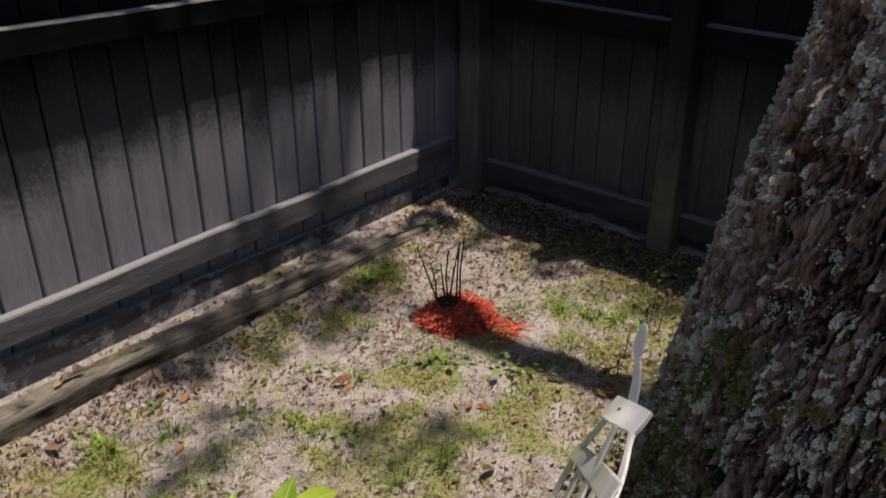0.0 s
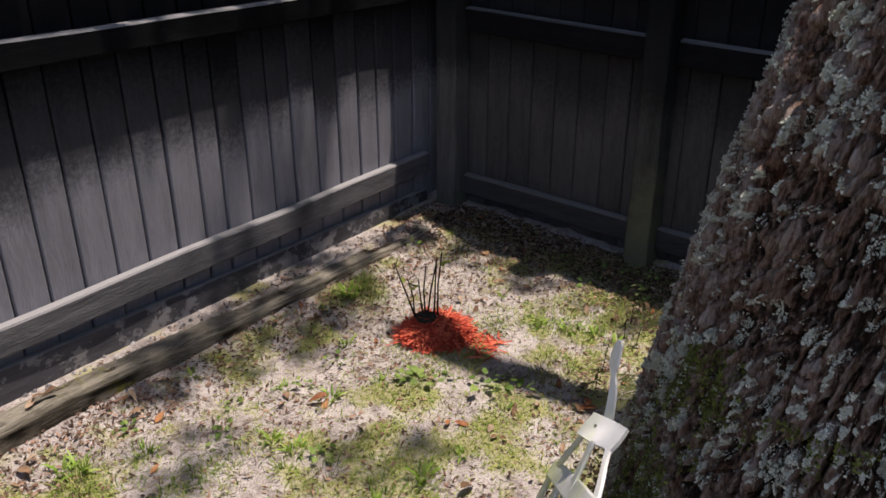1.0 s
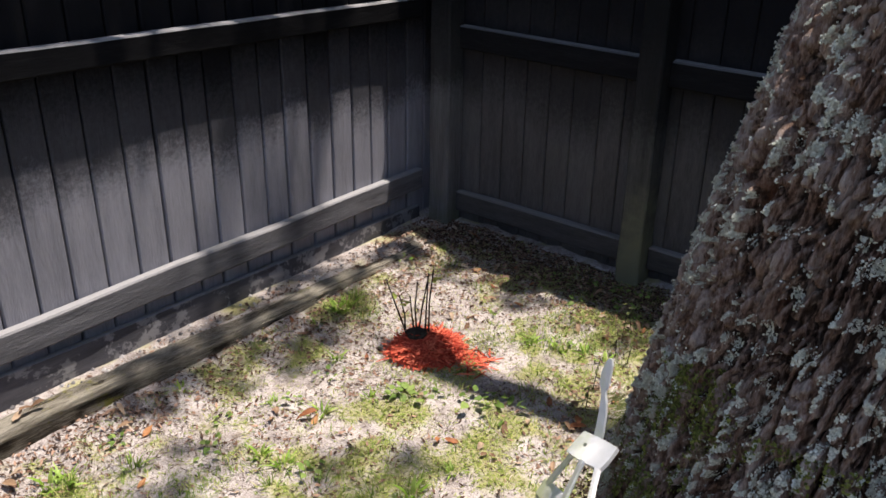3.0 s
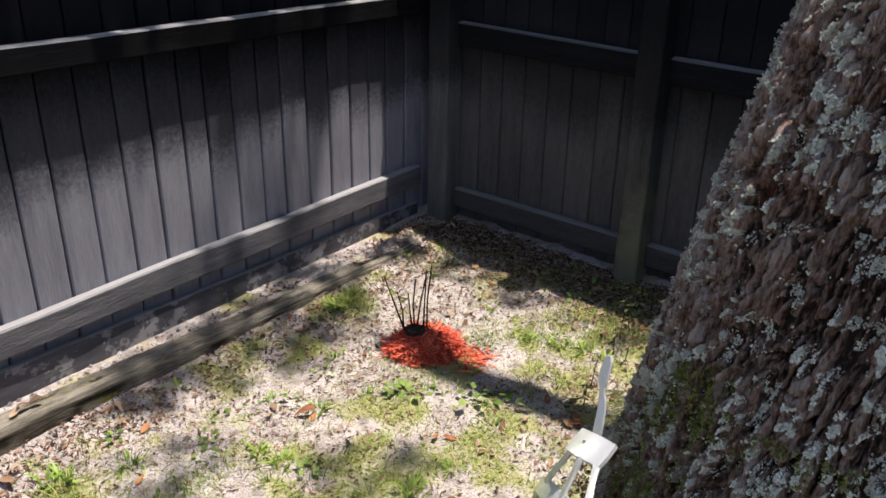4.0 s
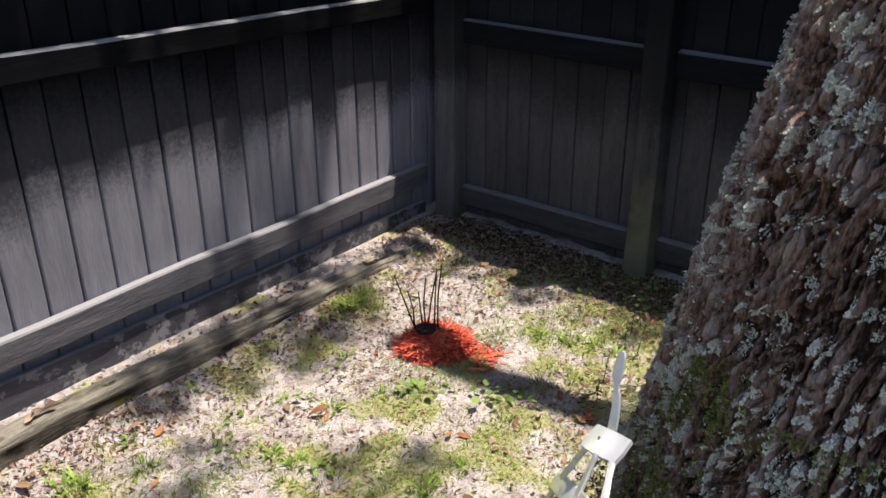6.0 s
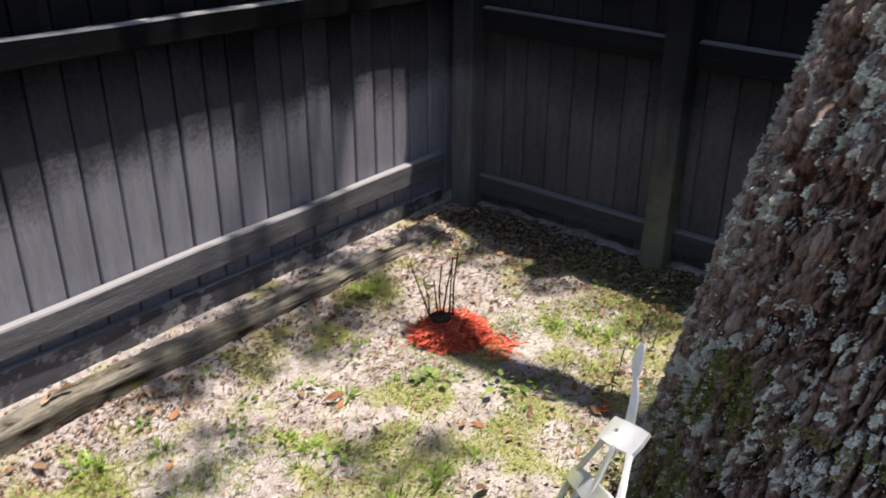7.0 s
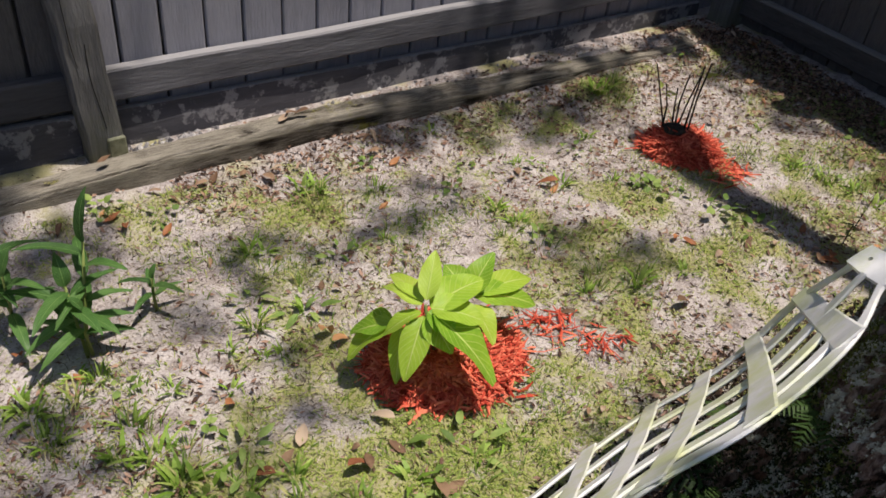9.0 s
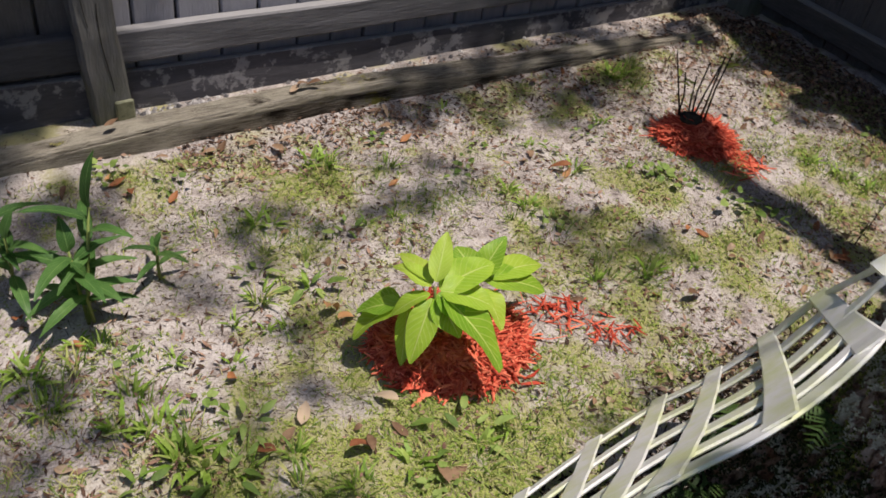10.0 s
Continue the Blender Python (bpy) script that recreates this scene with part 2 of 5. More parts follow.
M_POST_GREEN = material("algae_post_wood", [(0.25, (0.04, 0.04, 0.038)), (0.5, (0.09, 0.089, 0.085)), (0.75, (0.16, 0.158, 0.15))],
                        scale=4, stretch=(7, 7, 0.6), grain=24, grain_mix=0.5, bump=0.9, rough=0.92, vary=0.1, depth=0.010, stain_shade=(0.72, 0.92, (0.014, 0.014, 0.014)),
                        algae=((0.23, 0.235, 0.15), 0.08, 0.40, 0.75), spec=0.05)
M_KICK = material("painted_kick_board", [(0.3, (0.05, 0.05, 0.058)), (0.5, (0.08, 0.08, 0.091)), (0.72, (0.12, 0.12, 0.134))],
                  scale=4, stretch=(0.7, 5, 5), grain=30, bump=0.8, rough=0.9, spots=(0.22, 0.22, 0.234), spot_scale=13, spot_at=0.535, depth=0.006, spec=0.08, lit_caps=(0.26, 0.257, 0.262))
M_TIMBER = material("rotting_landscape_timber", [(0.30, (0.045, 0.036, 0.026)), (0.45, (0.155, 0.138, 0.112)), (0.6, (0.28, 0.257, 0.22)), (0.75, (0.41, 0.385, 0.335))],
                    scale=9, stretch=(0.6, 8, 8), grain=40, grain_mix=0.72, bump=1.0, rough=0.95, spots=(0.21, 0.20, 0.055), spot_scale=5, spot_at=0.63, depth=0.010,
                    worn=((0.44, 0.405, 0.33), (0.022, 0.017, 0.012)), blotch=((0.06, 0.05, 0.036), 7, 0.52, 0.70, 0.3), spec=0.08)
M_SAND = material("grey_sandy_soil", [(0.36, (0.15, 0.122, 0.112)), (0.44, (0.305, 0.265, 0.252)), (0.50, (0.43, 0.385, 0.365)), (0.61, (0.565, 0.518, 0.495))],
                  scale=9, grain=190, grain_mix=0.62, bump=1.0, rough=0.97, blotch=((0.165, 0.130, 0.118), 18, 0.48, 0.65, 0.58), cover=(0.32, 0.31, 0.11), depth=0.006)
M_BARK = material("oak_bark", [(0.38, (0.045, 0.026, 0.018)), (0.46, (0.165, 0.10, 0.072)), (0.54, (0.30, 0.208, 0.162)), (0.64, (0.45, 0.365, 0.305))],
                  scale=26, stretch=(1, 1, 0.35), grain=120, grain_mix=0.6, bump=1.0, rough=0.95, depth=0.016, spec=0.08,
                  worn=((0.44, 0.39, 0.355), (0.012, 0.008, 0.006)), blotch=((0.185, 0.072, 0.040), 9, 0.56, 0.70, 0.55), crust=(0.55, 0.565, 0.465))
M_LICHEN = material("grey_green_lichen", [(0.22, (0.37, 0.385, 0.315)), (0.5, (0.60, 0.615, 0.51)), (0.75, (0.77, 0.77, 0.67))],
                    scale=45, grain=200, bump=0.3, rough=0.95, vary=0.35, island=True, depth=0.002, spec=0.1)
M_MULCH = material("red_dyed_mulch", [(0.2, (0.36, 0.04, 0.022)), (0.5, (0.62, 0.105, 0.06)), (0.8, (0.78, 0.22, 0.13))],
                   scale=30, grain=140, bump=0.5, rough=0.9, vary=0.7, island=True, depth=0.002)
M_TRELLIS = material("chalky_white_plastic", [(0.25, (0.70, 0.71, 0.67)), (0.5, (0.82, 0.82, 0.80)), (0.75, (0.88, 0.88, 0.87))],
                     scale=9, grain=90, bump=0.25, rough=0.6, translucent=0.12, spots=(0.66, 0.70, 0.42), spot_scale=6, spot_at=0.53, spot_soft=0.09, depth=0.001)
M_CROWN = material("oak_leaves", [(0.3, (0.03, 0.06, 0.015)), (0.7, (0.08, 0.13, 0.03))], scale=20, vary=0.5, island=True, bump=0, rough=0.6, translucent=0.25)
M_HOSTA = material("bright_green_leaf", [(0.25, (0.19, 0.38, 0.03)), (0.5, (0.35, 0.54, 0.05)), (0.75, (0.46, 0.62, 0.09))], scale=14, grain=60, bump=0.5, rough=0.45,
                   vary=0.45, translucent=0.38, depth=0.0025, veins=(0.56, 0.70, 0.20))

# ---------------- ground ----------------
def axis_steps(lo, hi, step, far):
    mid = np.arange(lo, hi + step / 2, step)
    out = [step * 1.35 ** k for k in range(1, 40)]
    right = hi + np.cumsum(out)
    right = right[right < far]
    left = lo - np.cumsum(out)
    left = left[left > -far]
    return np.concatenate([[-far], left[::-1], mid, right, [far]])


def ground_height(x, y):
    """Height of the soil: gentle swells, footprints and lumps."""
    x, y = np.atleast_1d(x).astype(float), np.atleast_1d(y).astype(float)
    p = np.stack([x, y, np.zeros_like(x)], 1)
    h = 0.028 * (fbm(p * 2.2, 3, 3) - 0.5) + 0.022 * (fbm(p * 9, 8, 3) - 0.5) + 0.010 * (fbm(p * 34, 15, 3) - 0.5)
    h = h * (1 - 0.75 * np.clip((y + 0.27) / 0.06, 0, 1))
    h = h + np.interp(y, [-0.27, -0.19, -0.13, -0.03, 0.02], [0, 0.040, 0.004, -0.006, -0.006]) * (x > -5) * (x < -0.3) * (y < 0.05)
    h = h + (0.012 + 0.016 * np.clip((x + 1.95) / 0.55, 0, 1)) * np.exp(-((y + 0.27) / 0.10) ** 2) * (x < -0.2)
    near = np.clip(1.5 - np.hypot(x + 1.5, y + 1.0) / 6, 0, 1)
    return h * near


def green_amount(x, y):
    """How much grows at a place, 0 to 1."""
    p = np.stack([x, y, np.zeros_like(x)], 1)
    g = 1.5 * (fbm(p * 3.1, 51, 3) - 0.43) + 1.2 * (vnoise(p * 15, 61) - 0.5)
    for cx, cy, r, a in ((-2.53, -0.93, 0.17, -0.6), (-2.50, -1.262, 0.24, 0.55), (-2.75, -1.08, 0.2, -0.4), (-2.115, -1.435, 0.25, 0.9), (-0.634, -1.058, 0.22, 0.6), (-1.247, -0.855, 0.35, 0.15), (-2.013, -0.478, 0.15, 0.4), (-1.196, -1.16, 0.25, 0.1), (-0.889, -0.376, 0.12, 0.6), (-0.276, -1.007, 0.15, 0.8),
                         (-2.32, -0.722, 0.22, -0.5), (-1.451, -1.282, 0.12, -0.6), (-1.809, -0.753, 0.2, -0.2), (-2.524, -0.549, 0.2, -0.3), (-1.042, -0.549, 0.1, -0.3), (-0.634, -0.6, 0.15, -0.3), (-2.013, -0.906, 0.12, -0.4)):
        g += a * np.exp(-((x - cx) ** 2 + (y - cy) ** 2) / (r * r))
    return np.clip(g, 0, 1)


gx, gy = axis_steps(-3.3, 0.1, 0.0125, 400.0), axis_steps(-2.2, 0.1, 0.0125, 400.0)
GX, GY = np.meshgrid(gx, gy)
gz = ground_height(GX.ravel(), GY.ravel())
nxs = len(gx)
idx = np.arange(len(gx) * len(gy)).reshape(len(gy), nxs)
quads = np.stack([idx[:-1, :-1].ravel(), idx[:-1, 1:].ravel(), idx[1:, 1:].ravel(), idx[1:, :-1].ravel()], 1)
ground = thing("ground", "pale grey sandy soil with thin moss and leaf litter", "ground", kind="structure",
               data=pydata("ground", np.stack([GX.ravel(), GY.ravel(), gz], 1), quads.tolist(), True), material=M_SAND)


grow = ground.data.attributes.new("growth", "FLOAT", "POINT")
grow.data.foreach_set("value", (0.22 + 0.78 * green_amount(GX.ravel(), GY.ravel())).astype(np.float32))


def gh(x, y):
    return float(ground_height(x, y)[0])


# ---------------- fences ----------------
FENCE_TOP = 1.83
LEFT_SEAMS = [0.0, 0.018, -0.05, -0.158, -0.268, -0.368, -0.47, -0.578, -0.689, -0.805, -0.902, -1.011, -1.118, -1.208, -1.317, -1.426, -1.536, -1.645, -1.753, -1.861, -1.977, -2.086, -2.203, -2.318, -2.432]
while LEFT_SEAMS[-1] > -6.0:
    LEFT_SEAMS.append(LEFT_SEAMS[-1] - 0.106 - 0.012 * rng.random())
RIGHT_SEAMS = [0.0, -0.003, -0.05, -0.155, -0.257, -0.36, -0.463, -0.565, -0.666, -0.779, -0.874, -0.98, -1.084, -1.193]
while RIGHT_SEAMS[-1] > -5.0:
    RIGHT_SEAMS.append(RIGHT_SEAMS[-1] - 0.103 - 0.010 * rng.random())


M_CRACK = material("dark_crack", [(0.3, (0.012, 0.011, 0.010)), (0.7, (0.03, 0.028, 0.025))], scale=30, bump=0.3, rough=1.0)
M_BLOCK = material("pale_algae_wood", [(0.3, (0.10, 0.105, 0.06)), (0.5, (0.20, 0.205, 0.13)), (0.75, (0.33, 0.33, 0.26))], scale=22, grain=90, bump=0.8, rough=0.9, depth=0.004)


def left_fence():
    f = thing("wooden_fence", "tall weathered grey board fence with rails and posts facing the yard", "fence", group="yard fences")
    for a, b in zip(LEFT_SEAMS[1:], LEFT_SEAMS[2:]):
        gap = 0.0028 + 0.0020 * rng.random()
        out = 0.003 * rng.random()
        bm = box(b + gap, a - gap, -out, 0.018, 0.005, FENCE_TOP + 0.015 * rng.random(), bevel=0.004)
        lean = (rng.random() - 0.5) * 0.006
        for v in bm.verts:
            v.co.x += lean * (v.co.z - 0.5)
        # boards left of the post take the shaded copy
        part("board", bm, M_BOARD if b > -2.5 else M_BOARD_SHADED, f)
    # added panel behind the boards, stops light through the seams
    part("backing_board", box(-6.1, 0.0, 0.022, 0.034, 0.01, FENCE_TOP - 0.03, 0.002), M_BOARD_SHADED, f)
    for x0, x1 in ((-2.415, -0.1), (-4.82, -2.455), (-6.1, -4.92)):
        for z0, z1, sl in ((0.137, 0.225, 0.006), (0.876, 0.95, 0.034), (1.62, 1.708, 0.02)):
            bm = box(x0, x1, -0.042, -0.004, z0, z1, bevel=0.005, cuts=14, wobble=0.006, seed=x0 + z0)
            for v in bm.verts:
                v.co.z -= sl * (v.co.x + 1.2)
            part("rail", bm, M_RAIL_HIGH if z0 > 0.5 else M_RAIL if x1 > -2.4 else M_RAIL_SHADED, f)
        bm = box(x0, x1, -0.026, -0.004, -0.12, 0.081, bevel=0.004, cuts=14, wobble=0.005, seed=x0)
        for v in bm.verts:
            v.co.z -= 0.027 * (v.co.x + 1.2)
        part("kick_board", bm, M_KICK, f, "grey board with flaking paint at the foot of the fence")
    for x in (-2.42, -4.87):
        bm = box(x - 0.050, x + 0.050, -0.094, -0.004, -0.1, FENCE_TOP - 0.05, bevel=0.009, cuts=26, wobble=0.007, seed=x, axis=2)
        for v in bm.verts:
            v.co.x -= 0.07 * (v.co.z - 0.2)
        post = part("post", bm, M_POST, f, "cracked square post with green algae at its foot, leaning a little")
        for cx_, z0, z1 in ((0.008, 0.10, 0.34), (-0.020, 0.28, 0.66)):
            cr = box(x + cx_ - 0.0011, x + cx_ + 0.0011, -0.0965, -0.0945, z0, z1, bevel=0.0007, cuts=18, wobble=0.003, seed=x + cx_ * 50, axis=2)
            for v in cr.verts:
                v.co.x += 0.004 * math.sin(v.co.z * 17 + cx_ * 90) - 0.07 * (v.co.z - 0.2)
            part("crack", cr, M_CRACK, post, "dark drying crack along the grain")
        if x > -3:
            part("corner_block", box(x + 0.012, x + 0.060, -0.107, -0.096, -0.02, 0.074, bevel=0.004, cuts=3, wobble=0.003, seed=4, axis=2), M_BLOCK, f, "small pale block nailed at the post foot")
    return f


def right_fence():
    f = thing("wooden_fence", "mildewed board fence with rails and square posts, its shade put into the dark grey", "fence", group="yard fences")
    for a, b in zip(RIGHT_SEAMS[1:], RIGHT_SEAMS[2:]):
        gap = 0.0010 + 0.0010 * rng.random()
        out = 0.003 * rng.random()
        bm = box(-out, 0.018, b + gap, a - gap, -0.02, FENCE_TOP - 0.04 + 0.015 * rng.random(), bevel=0.0035)
        part("board", bm, M_BOARD_SHADED, f)
    # the same added light stop behind these boards
    part("backing_board", box(0.022, 0.034, -5.1, -0.02, -0.02, FENCE_TOP - 0.06, 0.002), M_BOARD_SHADED, f)
    for y0, y1 in ((-0.955, -0.17), (-3.4, -1.045), (-5.1, -3.49)):
        for z0, z1 in ((0.049, 0.136), (0.725, 0.812), (1.5, 1.587)):
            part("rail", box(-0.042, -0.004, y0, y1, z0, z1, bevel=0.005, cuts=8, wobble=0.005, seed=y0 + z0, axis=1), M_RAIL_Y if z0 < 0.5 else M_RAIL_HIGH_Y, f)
    for y in (-0.1215, -1.0, -3.445):
        w = 0.0485 if y > -0.5 else 0.045
        bm = box(-0.1, -0.004, y - w, y + w, -0.1, FENCE_TOP - 0.05, bevel=0.006, cuts=10, wobble=0.005, seed=y, axis=2)
        part("post", bm, M_POST if y > -0.5 else M_POST_GREEN, f, "square fence post with green algae near the ground")
    return f


left_fence()
right_fence()


def timber(x0, x1, y0, y1, z1, label, along=0):
    """A rotting beam: rounded section, long cracks along the grain, lumps and worn edges."""
    t = thing("landscape_timber", label, "timber", group="garden edging")
    near = np.arange(max(x0, -3.0), x1, 0.006) if along == 0 else np.arange(x0, x1, 0.012)
    run = np.concatenate([np.arange(x0, near[0], 0.04), near, [x1]])
    if along == 0:
        run = np.concatenate([[x0], run, [x1]])
    m = 64
    ang = np.linspace(0, 2 * np.pi, m, endpoint=False)
    R, A = np.meshgrid(run, ang, indexing="ij")
    R, A = R.ravel(), A.ravel()
    ex = 0.20
    cs = np.sign(np.cos(A)) * np.abs(np.cos(A)) ** ex
    sn = np.sign(np.sin(A)) * np.abs(np.sin(A)) ** ex
    hw, zc, hz = (y1 - y0) / 2, (z1 - 0.06) / 2, (z1 + 0.06) / 2
    side, up = cs * hw, sn * hz
    long = np.stack([R * 1.6, side * 75, up * 75], 1)
    split = np.abs(2 * fbm(long, 81, 3) - 1)
    crack = np.clip(1 - split / 0.07, 0, 1)
    fibre = fbm(np.stack([R * 9, side * 190, up * 190], 1), 85, 3) - 0.5
    lump = fbm(np.stack([R * 7, side * 9, up * 9], 1), 91, 4) - 0.5
    rot = np.clip((fbm(np.stack([R * 11, side * 26, up * 26], 1), 97, 4) - 0.56) * 6, 0, 1)
    d = -0.0045 * crack + 0.005 * fibre + 0.007 * lump - 0.0015 * rot
    k = 1 + d / np.hypot(hw, 0.05) * 1.35
    end = np.where((R <= x0) | (R >= x1), 0.9, 1.0)
    end[:m], end[-m:] = 0.0, 0.0
    if along:
        end[:] = 1.0
        end[:m], end[-m:] = 0.0, 0.0
    bend = 0.010 * np.sin(R * 1.7) + 0.004 * np.sin(R * 6.1) - (0.012 * np.clip((R + 2.1) / 1.3, 0, 1.2) if along == 0 else 0)
    P1 = (y0 + y1) / 2 + side * k * end + bend
    P2 = zc + up * k * end + 0.004 * np.sin(R * 3.3 + 1) - (0.03 * np.clip((-2.3 - R) / 0.5, 0, 1) + 0.034 * np.clip((R + 1.9) / 1.3, 0, 1) if along == 0 else 0)
    co = np.stack([R, P1, P2], 1) if along == 0 else np.stack([P1 - bend * 0.5, R, P2], 1)
    # patchy darkening toward the bottom of the beam
    low_dark = np.clip((0.035 - P2) / 0.05 + 1.6 * lump, 0, 1)
    weather_shade = np.clip(0.84 + 1.3 * fibre - 0.9 * crack - 0.10 * rot - 0.25 * low_dark, 0, 1)
    ids = np.arange(len(run) * m).reshape(len(run), m)
    nx = np.roll(ids, -1, axis=1)
    q = np.stack([ids[:-1].ravel(), ids[1:].ravel(), nx[1:].ravel(), nx[:-1].ravel()], 1)
    if along:
        q = q[:, ::-1]
    me = pydata("beam", co, q.tolist(), True)
    me.attributes.new("weather_shade", "FLOAT", "POINT").data.foreach_set("value", weather_shade.astype(np.float32))
    part("beam", me, M_TIMBER, t)
    return t


def timber_moss(beam_thing):
    """Low yellow-green cushions along the upper edge of the beam, near the post."""
    r = np.random.default_rng(45)
    verts, faces = [], []
    n = 3600
    xs = np.where(r.random(n) < 0.7, r.normal(-2.45, 0.12, n), r.uniform(-2.8, -1.6, n))
    ys = r.uniform(-0.248, -0.20, n)
    keep = fbm(np.stack([xs * 16, ys * 30, xs * 0], 1), 55, 3) > 0.5
    for x, y in zip(xs[keep], ys[keep]):
        z = 0.083 - 0.034 * min(1, max(0, (x + 1.9) / 1.3)) - 0.03 * min(1, max(0, (-2.3 - x) / 0.5)) + 0.004 * math.sin(x * 3.3 + 1) - 0.003
        sz = r.uniform(0.0008, 0.0022)
        y += 0.010 * math.sin(x * 1.7) + 0.004 * math.sin(x * 6.1) - 0.012 * min(1.2, max(0, (x + 2.1) / 1.3))
        k = len(verts)
        for dx, dy, dz in ((1.3, 0, 0), (0, 1, 0), (-1.3, 0, 0), (0, -1, 0), (0, 0, 0.8), (0, 0, -0.8)):
            verts.append(Vector((x, y, z)) + Vector((dx, dy, dz)) * sz * r.uniform(0.6, 1.4))
        for a, b in ((0, 1), (1, 2), (2, 3), (3, 0)):
            faces += [(k + a, k + b, k + 4), (k + b, k + a, k + 5)]
    tagged(part("moss", pydata("moss", verts, faces), M_MOSS_YELLOW, beam_thing, "yellow-green moss cushions"), kind="stuff")


M_MOSS_YELLOW = material("yellow_green_moss", [(0.25, (0.09, 0.085, 0.025)), (0.5, (0.20, 0.185, 0.055)), (0.75, (0.36, 0.33, 0.14))], scale=40, grain=160, bump=0.4, rough=1.0, vary=0.7, island=True)
edging = timber(-4.2, -0.385, -0.262, -0.19, 0.085, "weathered split landscape timber with yellow-green moss beside the fence")
timber_moss(edging)
timber(-0.95, -0.2, -0.115, -0.05, 0.004, "half-buried dark timber along the shaded fence", along=1)

# ---------------- oak tree ----------------
def trunk_axis(z):
    """Centre and radius of the leaning trunk at height z."""
    z = np.asarray(z, float)
    cx = -1.425 + np.where(z < 1.5, 0.03 * z + 0.03 * z * z, 0.1125 + 0.15 * (z - 1.5))
    cy = -2.042 - np.where(z < 1.5, 0.02 * z + 0.075 * z * z, 0.199 + 0.19 * (z - 1.5))
    r = 0.335 + 0.13 * np.exp(-np.maximum(z, 0) * 1.6) + 0.04 * np.exp(-np.maximum(z, 0) * 9)
    r = np.where(z > 1.2, r - 0.035 * (z - 1.2), r)
    return cx, cy, np.maximum(r, 0.08)


def lichen_mask(th, z):
    """Where crusts of lichen sit on the bark, 0 to 1: ragged patches of a few centimetres."""
    p = np.stack([np.cos(th) * 0.40, np.sin(th) * 0.40, z], 1)
    w = np.stack([vnoise(p * 60, 205), vnoise(p * 60, 206), vnoise(p * 60, 207)], 1) - 0.5
    q = p + 0.012 * w
    n = 0.46 * vnoise(q * np.array([54, 54, 40]), 201) + 0.34 * vnoise(q * 98, 202) + 0.20 * vnoise(q * 210, 203) + 0.20 * (fbm(p * 9, 204, 2) - 0.5) + 0.06 * np.clip(0.85 - z, -0.5, 0.7)
    return np.clip((n - 0.578) / 0.035, 0, 1)


def bark_surface(th, z):
    """Place on the trunk's skin for angle and height arrays: interlaced long ridges between deep fissures, broken into chips."""
    cx, cy, r = trunk_axis(z)
    ring = np.stack([np.cos(th) * 0.40, np.sin(th) * 0.40, z], 1)
    warp = np.stack([fbm(ring * 11, 5, 3), fbm(ring * 11, 15, 3), fbm(ring * 7, 25, 3)], 1) - 0.5
    fine = np.stack([vnoise(ring * 70, 33), vnoise(ring * 70, 34), vnoise(ring * 70, 35)], 1) - 0.5
    q = ring + 0.026 * warp * np.array([1, 1, 1.6]) + 0.005 * fine
    long1 = q * np.array([42, 42, 4.2])
    long2 = q * np.array([58, 58, 7.0]) + 7.3
    f1 = np.abs(fbm(long1, 51, 3) - 0.5)
    f2 = np.abs(fbm(long2, 61, 3) - 0.5)
    gap = np.minimum(f1, f2 * 1.15)
    e = np.clip((gap - 0.012) / 0.075, 0, 1)
    ridge = e * e * (3 - 2 * e)
    # cross cracks that break the ridges, at a slant
    slant = q * np.array([34, 34, 30.0]) + np.stack([q[:, 2] * 9, -q[:, 2] * 9, q[:, 0] * 0], 1)
    crack = np.clip(np.abs(fbm(slant, 71, 2) - 0.5) / 0.055, 0, 1)
    # flat scales, one on another
    scale = fbm(q * np.array([130, 130, 48.0]), 81, 3)
    steps = np.floor(scale * 9) / 9 + 0.35 * (scale - np.floor(scale * 9) / 9)
    rough = fbm(ring * np.array([260, 260, 150.0]), 41, 2) - 0.5
    lich = lichen_mask(th, z) * ridge
    d = 0.030 * (ridge - 1) + ridge * (0.007 * (crack - 1) + 0.016 * (steps - 0.5) + 0.05 * (np.minimum(gap, 0.2) - 0.1)) + 0.009 * rough + 0.0035 * lich
    # low in the fissures, which get a dark colour for their shade
    weather_shade = np.clip(ridge * (0.25 + 0.35 * crack) + 0.9 * (steps - 0.5) + 0.6 * rough + 0.1, 0, 1)
    lobe = 0.03 * np.sin(th * 3 + 0.7) * np.exp(-np.maximum(z, 0) * 2) + 0.02 * (vnoise(ring * np.array([3.6, 3.6, 1.6]), 3) - 0.5)
    rr = r + d + lobe + 0.012
    return np.stack([cx + rr * np.cos(th), cy + rr * np.sin(th), z], 1), weather_shade, lich


